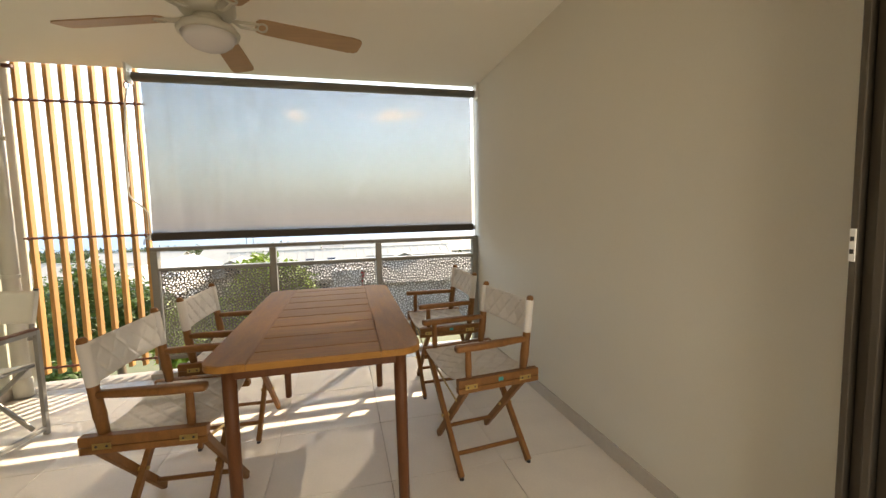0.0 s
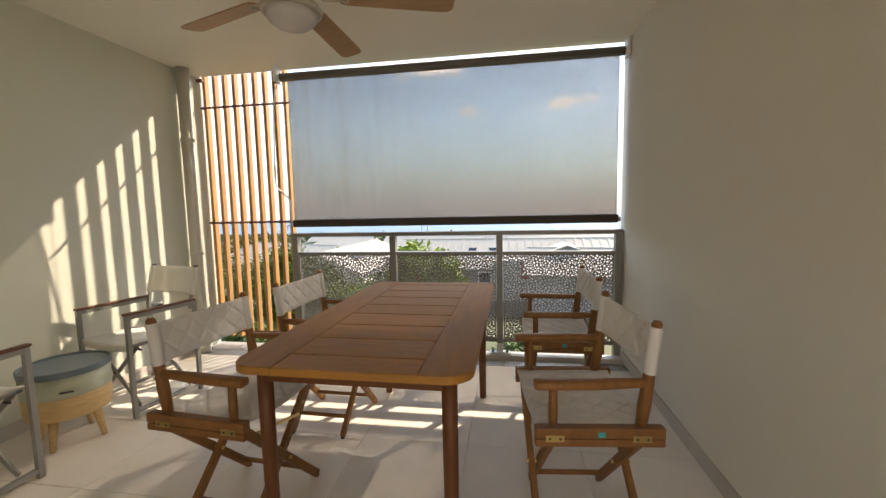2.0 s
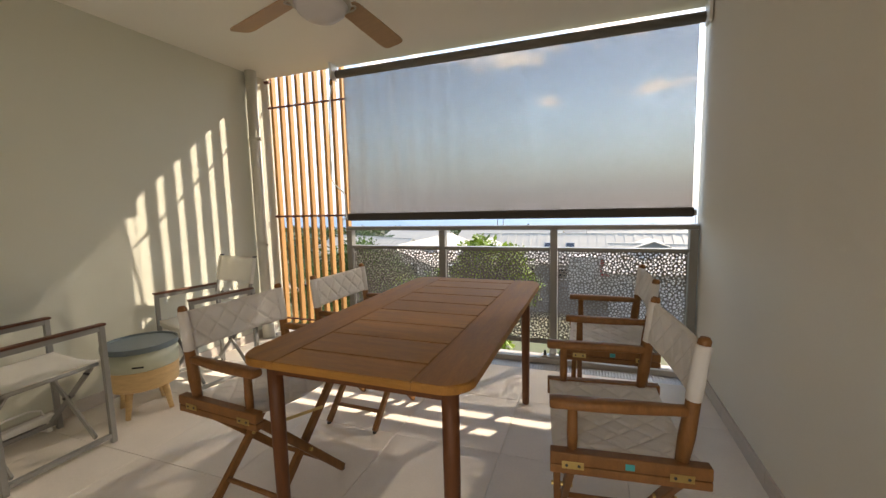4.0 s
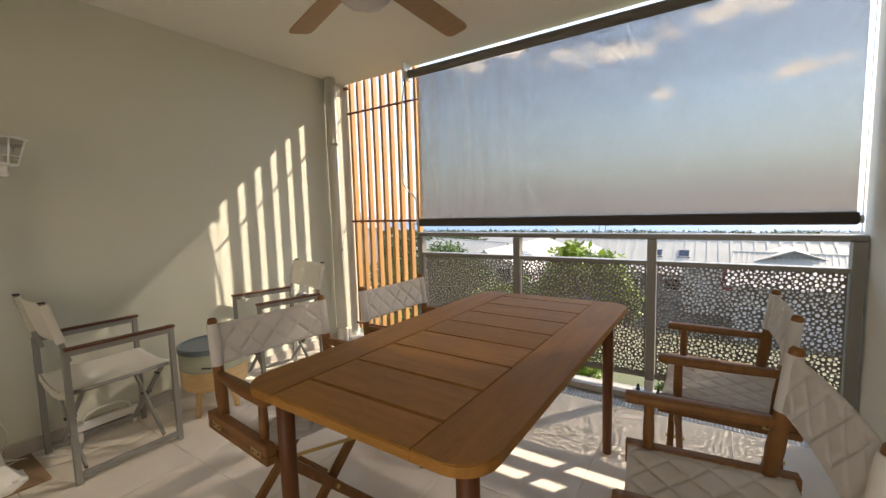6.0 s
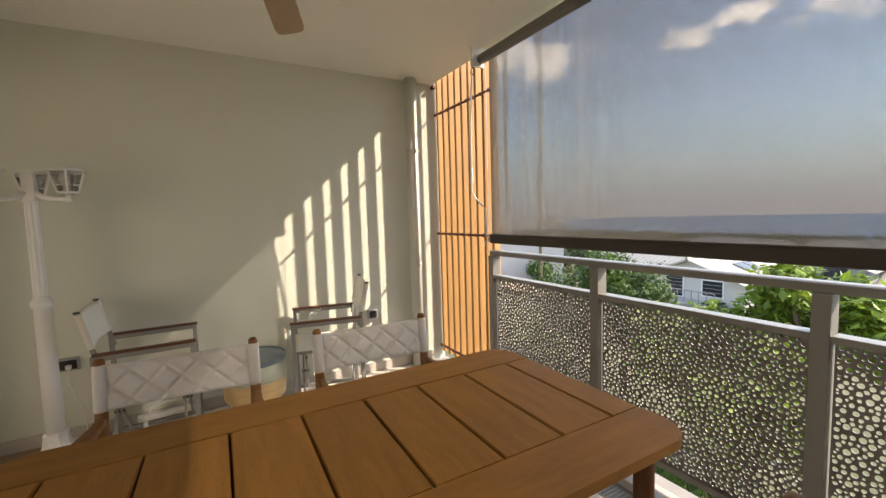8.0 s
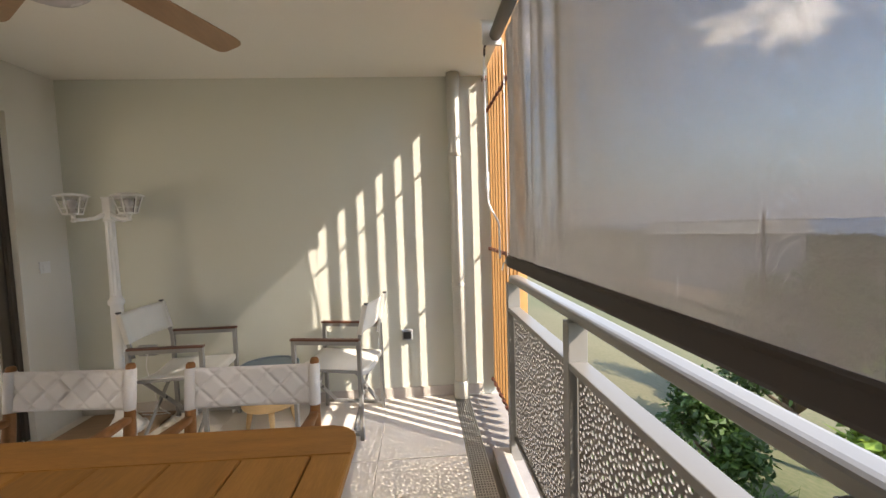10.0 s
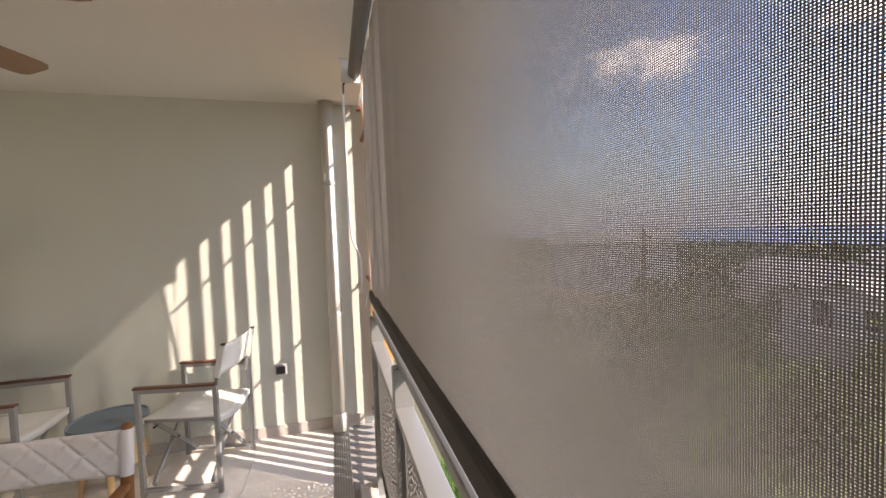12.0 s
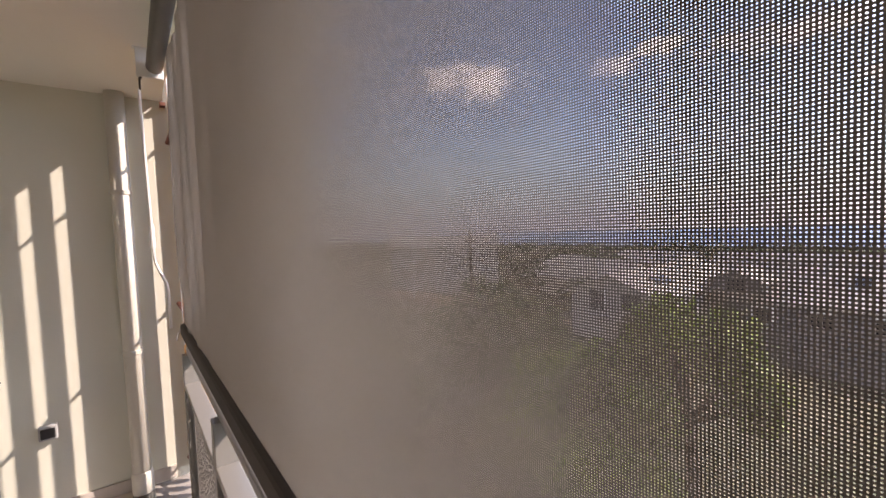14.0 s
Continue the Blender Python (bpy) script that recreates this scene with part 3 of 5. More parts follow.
def cloth(depth):
    """One layer of the cloth, with soft vertical puckers near its west edge."""
    nx, nz = 300, 30
    verts, faces, uvs = [], [], []
    for j in range(nz + 1):
        v = j / nz
        for i in range(nx + 1):
            u = i / nx
            x, z = BX0 + u * (BX1 - BX0), BZ0 + v * (BZ1 - BZ0)
            d = x - BX0
            w = math.exp(-((d - 0.32) / 0.45) ** 2)
            y = w * 0.018 * (math.sin(d * 19 + 0.5 * math.sin(v * 2.2 + d * 4)) + 0.6 * math.sin(d * 41 + 1.3 + v * 0.9))
            y *= (0.55 + 0.45 * math.sin(math.pi * min(1, 0.15 + 0.85 * v))) * min(1.0, 0.12 + 3.5 * v)
            verts.append((x, BY + y + depth, z))
            uvs.append((x, z))
    for j in range(nz):
        for i in range(nx):
            a = j * (nx + 1) + i
            faces.append((a, a + 1, a + nx + 2, a + nx + 1))
    return verts, faces, uvs


# shaded copy of the yarn in front, sunlit copies behind it
for depth, cloth_mat in ((0.0, M_fabric_shaded), (0.00008, M_fabric_sunlit), (0.00014, M_fabric_sunlit), (0.00021, M_fabric_sunlit)):
    vs, fs, us = cloth(depth)
    me = bpy.data.meshes.new("cloth")
    me.from_pydata(vs, [], fs)
    uv = me.uv_layers.new(name="weave")
    uv.data.foreach_set("uv", [c for lp in me.loops for c in us[lp.vertex_index]])
    me.materials.append(cloth_mat)
    for p in me.polygons:
        p.use_smooth = True
    new("cloth", me).parent = blind
bm = mesh()
bar(bm, (BX0 - 0.012, BY, 1.132), (BX1 + 0.012, BY, 1.132), 0.032, 0.066, 0.012)
bmat = part("bottom_bar", bm, M_tube, blind, "dark grey bottom bar")
for x in (BX0 - 0.022, BX1 + 0.019):
    part("bar_end_cap", lathe(mesh(), [(0.020, -0.006), (0.020, 0.006)], 16, m=Matrix.Translation((x, BY, 1.127)) @ pose(0, 0, 0, 0, 90, 0)), M_steel, bmat)
bm = mesh(); tube(bm, [(BX0 - 0.03, BY, 1.127), (BX0 - 0.055, BY - 0.02, 1.115), (BX0 - 0.055, BY - 0.03, 1.075)], 0.005, 8)
part("bar_hook", bm, M_steel, bmat)
for x in (BX0 - 0.052, BX1 + 0.036):
    bm = mesh()
    box(bm, (x - 0.010, -0.085, 2.325), (x + 0.010, 0.020, H - 0.001), 0.003)
    box(bm, (x - 0.014, -0.095, H - 0.008), (x + 0.013, 0.029, H - 0.001), 0.002)
    br = part("bracket", bm, M_white, blind, "white-grey end bracket")
    part("bracket_bolt", lathe(mesh(), [(0.012, -0.018), (0.012, 0.018)], 10, m=Matrix.Translation((x, -0.015, 2.375)) @ pose(0, 0, 0, 0, 90, 0)), M_steel, br)
for x in (BX0 - 0.04, BX1 + 0.022):
    bm = mesh(); tube(bm, [(x, BY, 2.34), (x, BY, 1.05)], 0.0022, 6)
    part("guide_cable", bm, M_steel, blind)
crank = empty("blind_crank", pose(0.015, 0, 0.03), "white cranked winding rod hanging from a black hook", "crank rod")
bm = mesh()
ring = [(0.825 + 0.016 * math.sin(a), -0.075, 2.262 + 0.026 * math.cos(a)) for a in [k * math.pi / 6 for k in range(12)]]
tube(bm, ring + [ring[0]], 0.004, 8, cap=False)
tube(bm, [(0.825, -0.066, 2.30), (0.825, -0.075, 2.284)], 0.006, 8)
part("hook", bm, M_black, crank, "black eye hook")
bm = mesh()
tube(bm, [(0.824, -0.077, 2.240), (0.822, -0.079, 2.20), (0.806, -0.078, 2.12), (0.785, -0.072, 1.8), (0.772, -0.066, 1.47), (0.778, -0.062, 1.43), (0.80, -0.05, 1.39), (0.855, -0.03, 1.335), (0.878, -0.025, 1.30), (0.882, -0.025, 1.12)], 0.0062, 10)
part("rod", bm, M_white, crank, smooth=True)
bm = mesh(); lathe(bm, [(0.010, 1.50), (0.011, 1.51), (0.011, 1.60), (0.010, 1.61)], 12, m=Matrix.Translation((0.7765, -0.0675, 0)))
part("grip", bm, M_white, crank)

# ---- dining table ----
def dining_table(m):
    t = empty("dining_table", m, "teak slatted garden dining table with rounded corners", "table")
    hw, hl, top, th = 0.398, 0.760, 0.745, 0.026

    def rounded(x0, x1, y0, y1, rad, z0, z1):
        """A plank outline with given corner radii (sw, se, ne, nw)."""
        bm = mesh()
        pts = []
        for (cx, cy), r, a0 in (((x0, y0), rad[0], 180), ((x1, y0), rad[1], 270), ((x1, y1), rad[2], 0), ((x0, y1), rad[3], 90)):
            sx, sy = (1 if cx == x0 else -1), (1 if cy == y0 else -1)
            if r < 0.003:
                pts.append((cx, cy))
                continue
            for k in range(9):
                a = radians(a0 + 90 * k / 8)
                pts.append((cx + sx * r + r * math.cos(a), cy + sy * r + r * math.sin(a)))
        lo = [bm.verts.new((x, y, z0)) for x, y in pts]
        hi = [bm.verts.new((x, y, z1)) for x, y in pts]
        for k in range(len(pts)):
            j = (k + 1) % len(pts)
            bm.faces.new((lo[k], lo[j], hi[j], hi[k]))
        bm.faces.new(lo[::-1])
        f = bm.faces.new(hi)
        bmesh.ops.bevel(bm, geom=list(f.edges), offset=0.003, segments=2, affect="EDGES")
        return bm

    sw = 0.160
    R = 0.085
    part("side_board", rounded(-hw, -hw + sw, -hl, hl, (R, 0, 0, R), top - th, top), M_teak_y, t)
    part("side_board", rounded(hw - sw, hw, -hl, hl, (0, R, R, 0), top - th, top), M_teak_y, t)
    ix = hw - sw - 0.0012
    g = 0.0058
    ys = [-hl] + [-0.632 + 0.1835 * k for k in range(8)] + [hl]
    for a, b in zip(ys, ys[1:]):
        part("plank", rounded(-ix, ix, a + (g / 2 if a > -hl else 0), b - (g / 2 if b < hl else 0), (0, 0, 0, 0), top - th, top - 0.0008), M_teak, t)
    # dark board added under the planks to block light in the slots
    part("underboard", box(mesh(), (-0.225, -0.62, 0.706), (0.225, 0.62, 0.7165), 0.002), M_leg, t)
    for x in (-1, 1):
        part("apron", box(mesh(), (x * 0.325 - 0.011, -0.64, 0.665), (x * 0.325 + 0.011, 0.64, top - th - 0.0005), 0.002), M_leg, t)
    for y in (-1, 1):
        part("apron", box(mesh(), (-0.30, y * 0.675 - 0.011, 0.665), (0.30, y * 0.675 + 0.011, top - th - 0.0005), 0.002), M_leg, t)
        part("underframe", box(mesh(), (-0.30, y * 0.25 - 0.03, 0.680), (0.30, y * 0.25 + 0.03, 0.7055), 0.002), M_leg, t)
    for x in (-1, 1):
        for y in (-1, 1):
            bm = mesh(); lathe(bm, [(0.019, 0.0), (0.021, 0.004), (0.025, 0.45), (0.026, top - th - 0.0006)], 20, m=Matrix.Translation((x * 0.318, y * 0.668, 0)))
            part("leg", bm, M_leg, t, smooth=True)
    return t


dining_table(pose(2.272, -1.441, 0, 0, 0, -0.75))


# ---- folding director chairs ----
def quilt(bm, p, nu, nv, du, dv, depth, thick, lip=0.0):
    """A padded sheet: p(u, v) gives the middle surface, diamonds are sewn in at du by dv metres."""
    def grid(sgn):
        vs = []
        for j in range(nv + 1):
            for i in range(nu + 1):
                u, v = i / nu, j / nv
                pos, nor, (mu, mv) = p(u, v)
                a, b = mu / du + mv / dv, mu / du - mv / dv
                puff = min(abs(a - round(a)), abs(b - round(b))) * 2
                puff = min(1.0, puff * 3.2) ** 0.5
                edge = min(1.0, min(u, 1 - u, v, 1 - v) * 14 + 0.15)
                vs.append(bm.verts.new(pos + nor * sgn * (thick / 2 + depth * puff * edge)))
        return vs
    f, b = grid(1), grid(-1)
    w = nu + 1
    for j in range(nv):
        for i in range(nu):
            q = (j * w + i, j * w + i + 1, (j + 1) * w + i + 1, (j + 1) * w + i)
            bm.faces.new([f[k] for k in q])
            bm.faces.new([b[k] for k in q[::-1]])
    rim = [i for i in range(w)] + [j * w + nu for j in range(1, nv + 1)] + [nv * w + i for i in range(nu - 1, -1, -1)] + [j * w for j in range(nv - 1, 0, -1)]
    for k in range(len(rim)):
        m = (k + 1) % len(rim)
        bm.faces.new((f[rim[k]], b[rim[k]], b[rim[m]], f[rim[m]]))
    return bm


def director_chair(m, label):
    c = empty("director_chair", m, label, "chair", "director chairs round the dining table")
    X = 0.235

    def along(s, z):
        """The x of the leg that starts under rail s, at height z."""
        return s * (0.226 - 0.442 * (0.455 - z) / 0.455)

    for s in (-1, 1):
        rail = part("seat_rail", box(mesh(), (s * 0.249 - 0.018, -0.205, 0.472), (s * 0.249 + 0.018, 0.212, 0.508), 0.004), M_chairwood, c)
        for y in (-0.13, 0.15):
            part("hinge", box(mesh(), (s * 0.2675 - 0.0012, y - 0.03, 0.462), (s * 0.2675 + 0.0012, y + 0.03, 0.484), 0.0006), M_brass, rail, "brass hinge plate")
            for d in (-0.017, 0.017):
                part("screw", lathe(mesh(), [(0.0042, 0), (0.0042, 0.002), (0.002, 0.003)], 8, m=Matrix.Translation((s * 0.2685, y + d, 0.473)) @ pose(0, 0, 0, 0, 90 * s, 0)), M_black, rail)
        part("pivot_block", box(mesh(), (s * 0.249 - 0.017, -0.205, 0.444), (s * 0.249 + 0.017, 0.212, 0.4695), 0.003), M_chairwood, c)
        bm = mesh()
        tube(bm, [(s * X, -0.136, 0.500), (s * X, -0.146, 0.575), (s * X, -0.157, 0.662), (s * X, -0.176, 0.825), (s * X, -0.180, 0.847), (s * X, -0.181, 0.856)], [0.017, 0.0215, 0.019, 0.0165, 0.0165, 0.011], 14)
        part("back_post", bm, M_chairwood, c, smooth=True)
        bm = mesh(); tube(bm, [(s * X, 0.150, 0.500), (s * X, 0.150, 0.545), (s * X, 0.150, 0.640)], [0.0135, 0.0155, 0.0135], 12)
        part("arm_post", bm, M_chairwood, c, smooth=True)
        # shaped armrest, wider and level in front, narrowing into the post behind
        bm = mesh()
        st = [(0.214, 0.020, 0.0125), (0.207, 0.025, 0.0145), (0.10, 0.0255, 0.015), (0.0, 0.0235, 0.015), (-0.07, 0.018, 0.0145), (-0.11, 0.0155, 0.0135), (-0.164, 0.0155, 0.0135)]
        rings = []
        for y, hw, hh in st:
            off = s * (0.010 * max(0.0, min(1.0, (y + 0.12) / 0.16)))
            cz = 0.649
            loop = []
            for k in range(12):
                a = 2 * math.pi * k / 12
                ca, sa = math.cos(a), math.sin(a)
                loop.append(bm.verts.new((s * X + off + hw * math.copysign(abs(ca) ** 0.5, ca), y, cz + hh * math.copysign(abs(sa) ** 0.5, sa))))
            rings.append(loop)
        for r0, r1 in zip(rings, rings[1:]):
            for k in range(12):
                bm.faces.new((r0[k], r0[(k + 1) % 12], r1[(k + 1) % 12], r1[k]))
        bm.faces.new(rings[0][::-1]); bm.faces.new(rings[-1])
        bmesh.ops.recalc_face_normals(bm, faces=bm.faces)
        part("armrest", bm, M_chairwood, c, smooth=True)
        # crossing legs, one pair in front and one behind
        for e in (1, -1):
            yy = e * (0.166 + s * 0.0165)
            bm = mesh(); bar(bm, (along(s, 0.452), yy, 0.452), (along(s, 0.010), yy, 0.010), 0.024, 0.034, 0.004, up=(1, 0, 0.2))
            leg = part("cross_leg", bm, M_chairwood, c)
            part("foot_pad", lathe(mesh(), [(0.011, 0.0), (0.011, 0.010)], 10, m=Matrix.Translation((along(s, 0.010), yy, 0.0))), M_black, leg)
        part("stretcher", tube(mesh(), [(along(s, 0.085), -0.166 - s * 0.0165, 0.085), (along(s, 0.085), 0.166 + s * 0.0165, 0.085)], 0.0105, 10), M_chairwood, c, smooth=True)
    for y in (0.166, -0.166):
        part("pivot_bolt", lathe(mesh(), [(0.008, -0.036), (0.008, 0.036)], 10, m=Matrix.Translation((0, y, 0.223)) @ pose(0, 0, 0, 90, 0, 0)), M_brass, c)
        bm = mesh(); bar(bm, (along(1, 0.415), y, 0.415), (along(-1, 0.345), y, 0.345), 0.004, 0.013, 0.001)
        part("brace", bm, M_brass, c, "thin brass folding brace")

    def back(u, v):
        x = -X + u * 2 * X
        bow = -0.016 * math.sin(math.pi * u) * (0.6 + 0.4 * v)
        z = 0.682 + 0.152 * v - 0.006 * math.sin(math.pi * u) * v
        y = -0.159 - 0.018 * v + bow
        return Vector((x, y, z)), Vector((0, 0.993, 0.118)), (x, (v - 0.5) * 0.152)
    canvas = part("back_canvas", quilt(mesh(), back, 96, 40, 0.100, 0.100, 0.0095, 0.003), M_canvas, c, "quilted grey-white canvas back", smooth=True)
    for s in (-1, 1):
        bm = mesh()
        lathe(bm, [(0.0178, -0.078), (0.0205, -0.076), (0.0205, 0.076), (0.0178, 0.078)], 16, m=Matrix.Translation((s * X, -0.168, 0.758)) @ pose(0, 0, 0, 6.8, 0, 0))
        part("canvas_sleeve", bm, M_canvas, canvas, smooth=True)

    def seat(u, v):
        x = -0.232 + u * 0.464
        y = -0.19 + v * 0.395
        z = 0.500 - 0.028 * math.sin(math.pi * u) ** 0.8
        return Vector((x, y, z)), Vector((0, 0, 1)), (x, y)
    part("seat_canvas", quilt(mesh(), seat, 96, 84, 0.100, 0.100, 0.0115, 0.003), M_canvas, c, "quilted grey-white canvas seat", smooth=True)
    return c


base = director_chair(pose(1.676, -1.846, 0, 0, 0, -94.5), "folding wooden director chair with quilted grey-white canvas by the table")
copy_thing(base, pose(1.729, -1.133, 0, 0, 0, -92.1))
for m in (pose(3.034, -1.742, 0, 0, 0, 96.2), pose(3.060, -0.875, 0, 0, 0, 90.4)):
    k = copy_thing(base, m)
    k["label"] = "folding wooden director chair with turquoise tag on its seat rail"
    rail = [o for o in k.children if o.name.startswith("seat_rail")][0]
    part("tag", box(mesh(), (-0.2685, -0.012, 0.478), (-0.2668, 0.012, 0.496), 0.0005), M_tag, rail, "small turquoise tag")


# ---- grey metal sling chairs ----
def sling_chair(m, label):
    c = empty("sling_chair", m, label, "chair", "grey metal sling chairs by the wall")
    X, q = 0.232, 0.0125
    for s in (-1, 1):
        for y, z1 in ((0.222, 0.637), (-0.212, 0.637)):
            part("leg", box(mesh(), (s * X - q, y - q, 0.0), (s * X + q, y + q, z1), 0.0025), M_greymetal, c)
        part("side_rail", box(mesh(), (s * X - q, -0.199, 0.03), (s * X + q, 0.209, 0.052), 0.002), M_greymetal, c)
        arm = part("arm_bar", box(mesh(), (s * X - q, -0.199, 0.612), (s * X + q, 0.209, 0.637), 0.002), M_greymetal, c)
        part("arm_pad", box(mesh(), (s * X - 0.018, -0.215, 0.6375), (s * X + 0.018, 0.24, 0.651), 0.004), M_armwood, arm, "dark red-brown wooden arm pad")
        bm = mesh(); bar(bm, (s * (X - 0.022), -0.195, 0.58), (s * (X - 0.022), -0.262, 0.868), 0.018, 0.022, 0.004, up=(0, 1, 0))
        part("back_post", bm, M_greymetal, c)
        part("post_cap", box(mesh(), (s * (X - 0.022) - 0.011, -0.276, 0.866), (s * (X - 0.022) + 0.011, -0.250, 0.874), 0.003), M_black, c)
        bm = mesh(); tube(bm, [(s * (X - 0.03), -0.205, 0.428), (s * (X - 0.03), 0.205, 0.438)], 0.011, 12)
        part("seat_bar", bm, M_greymetal, c, smooth=True)
        part("seat_pin", tube(mesh(), [(s * (X - 0.045), 0.15, 0.405), (s * (X - q), 0.15, 0.405)], 0.007, 8), M_black, c)
        for y in (0.165, -0.165):
            yy = y + s * 0.011
            bm = mesh(); bar(bm, (s * (X - 0.03), yy, 0.43), (-s * (X - 0.02), yy, 0.056), 0.012, 0.026, 0.002, up=(1, 0, 0))
            part("cross_leg", bm, M_greymetal, c)
    for y in (0.165, -0.165):
        part("pivot_bolt", lathe(mesh(), [(0.008, -0.024), (0.008, 0.024)], 10, m=Matrix.Translation((0, y, 0.243)) @ pose(0, 0, 0, 90, 0, 0)), M_black, c)

    def sheet(f, nu, nv, t):
        bm = mesh()
        g = []
        for sg in (0, 1):
            rows = []
            for j in range(nv + 1):
                for i in range(nu + 1):
                    p, n = f(i / nu, j / nv)
                    rows.append(bm.verts.new(p + n * t * sg))
            g.append(rows)
        w = nu + 1
        for j in range(nv):
            for i in range(nu):
                qd = (j * w + i, j * w + i + 1, (j + 1) * w + i + 1, (j + 1) * w + i)
                bm.faces.new([g[1][k] for k in qd]); bm.faces.new([g[0][k] for k in qd[::-1]])
        rim = list(range(w)) + [j * w + nu for j in range(1, nv + 1)] + [nv * w + i for i in range(nu - 1, -1, -1)] + [j * w for j in range(nv - 1, 0, -1)]
        for k in range(len(rim)):
            a, b = rim[k], rim[(k + 1) % len(rim)]
            bm.faces.new((g[1][a], g[0][a], g[0][b], g[1][b]))
        return bm

    def seat(u, v):
        x = (2 * u - 1) * (X - 0.022)
        sag = 0.036 * math.sin(math.pi * u) * (0.75 + 0.25 * math.cos(v * 3))
        wr = 0.0022 * math.sin(19 * v + 5 * u) * math.sin(math.pi * u)
        return Vector((x, -0.21 + v * 0.435, 0.441 + 0.008 * v - sag + wr)), Vector((0, 0, 1))
    part("seat_sling", sheet(seat, 22, 18, 0.004), M_sling, c, "taut off-white cloth seat sling", smooth=True)
    for y0, v in ((0.226, 1.0), (-0.216, 0.0)):
        def hem(u, w_, y0=y0, v=v):
            p, n = seat(u, v)
            return Vector((p.x, y0 + 0.002 * math.sin(u * 23), p.z + 0.004 - 0.036 * w_)), Vector((0, 1 if v > 0.5 else -1, 0))
        part("seat_hem", sheet(hem, 22, 3, 0.003), M_sling, c, "stitched hem of the seat sling", smooth=True)

    def back(u, v):
        x = (2 * u - 1) * (X - 0.008)
        y = -0.2195 - 0.0435 * v - 0.022 * math.sin(math.pi * u)
        return Vector((x, y + (0.016 if abs(2 * u - 1) > 0.96 else 0.012), 0.675 + v * 0.187)), Vector((0, 1, 0.2)).normalized()
    sling = part("back_sling", sheet(back, 24, 8, 0.004), M_sling, c, "off-white cloth back sling", smooth=True)
    for s in (-1, 1):
        bm = mesh(); bar(bm, (s * (X - 0.022), -0.2165, 0.672), (s * (X - 0.022), -0.2605, 0.862), 0.024, 0.030, 0.007, up=(0, 1, 0))
        part("sling_sleeve", bm, M_sling, sling)
    return c


g = sling_chair(pose(0.337, -2.064, 0, 0, 0, 0.5), "grey metal folding armchair with off-white slings and dark wooden arms")
copy_thing(g, pose(0.338, -1.032, 0, 0, 0, 168.7))


# ---- round storage side table ----
pouf = empty("side_table", pose(0.350, -1.520, 0), "round pale wood and sage side table with blue tray top", "side table")
bm = mesh(); lathe(bm, [(0.165, 0.165), (0.180, 0.170), (0.185, 0.178), (0.1855, 0.18), (0.190, 0.285), (0.190, 0.290)], 48)
part("wooden_tub", bm, M_poufwood, pouf, smooth=True)
bm = mesh(); lathe(bm, [(0.190, 0.2905), (0.1925, 0.295), (0.1925, 0.399)], 40)
ring = part("painted_ring", bm, M_poufgreen, pouf, "sage green painted ring", smooth=True)
part("finger_slot", box(mesh(), (0.025, -0.1955, 0.321), (0.085, -0.19, 0.331), 0.003, m=pose(0, 0, 0, 0, 0, 35)), M_black, ring)
bm = mesh(); lathe(bm, [(0.1925, 0.3995), (0.197, 0.402), (0.198, 0.432), (0.194, 0.434), (0.188, 0.431), (0.186, 0.422), (0.02, 0.421)], 40)
part("tray_top", bm, M_poufblue, pouf, "slate blue tray top with raised rim")
for k in range(4):
    a = radians(20 + 90 * k)
    bm = mesh(); tube(bm, [(0.125 * math.cos(a), 0.125 * math.sin(a), 0.168), (0.155 * math.cos(a), 0.155 * math.sin(a), 0.0)], [0.022, 0.013], 14)
    part("leg", bm, M_poufwood, pouf, smooth=True)


# ---- white garden lamp post ----
lamp = empty("garden_lamp", pose(0.285, -2.520, 0.012), "white three-lantern garden lamp post standing on a beige board", "lamp post")
bm = mesh(); lathe(bm, [(0.132, 0.0), (0.132, 0.018), (0.110, 0.028), (0.086, 0.062), (0.064, 0.10), (0.055, 0.15), (0.057, 0.165), (0.050, 0.175)], 8, m=pose(0, 0, 0, 0, 0, 22.5))
for k in range(4):
    a = radians(90 * k + 45)
    lathe(bm, [(0.011, 0.018), (0.011, 0.032), (0.006, 0.034)], 8, m=Matrix.Translation((0.106 * math.cos(a), 0.106 * math.sin(a), 0)))
part("base", bm, M_white, lamp)
bm = mesh(); lathe(bm, [(0.044, 0.17), (0.040, 0.5), (0.036, 0.86), (0.045, 0.868), (0.047, 0.885), (0.045, 0.90), (0.034, 0.912), (0.032, 0.93)], 20)
part("lower_column", bm, M_white, lamp, smooth=True)
bm = mesh()
prof = []
for k in range(32):
    a = 2 * math.pi * k / 32
    prof.append((a, 0.031 if k % 4 < 2 else 0.026))
lo = [bm.verts.new((r * math.cos(a), r * math.sin(a), 0.925)) for a, r in prof]
hi = [bm.verts.new((r * 0.9 * math.cos(a), r * 0.9 * math.sin(a), 1.43)) for a, r in prof]
for k in range(32):
    bm.faces.new((lo[k], lo[(k + 1) % 32], hi[(k + 1) % 32], hi[k]))
bm.faces.new(lo[::-1]); bm.faces.new(hi)
part("fluted_column", bm, M_white, lamp)
bm = mesh()
lathe(bm, [(0.036, 1.425), (0.038, 1.43), (0.030, 1.44)], 16)
box(bm, (-0.026, -0.026, 1.43), (0.026, 0.026, 1.58), 0.006)
box(bm, (-0.030, -0.030, 1.575), (0.030, 0.030, 1.588), 0.004)
part("hub", bm, M_white, lamp)
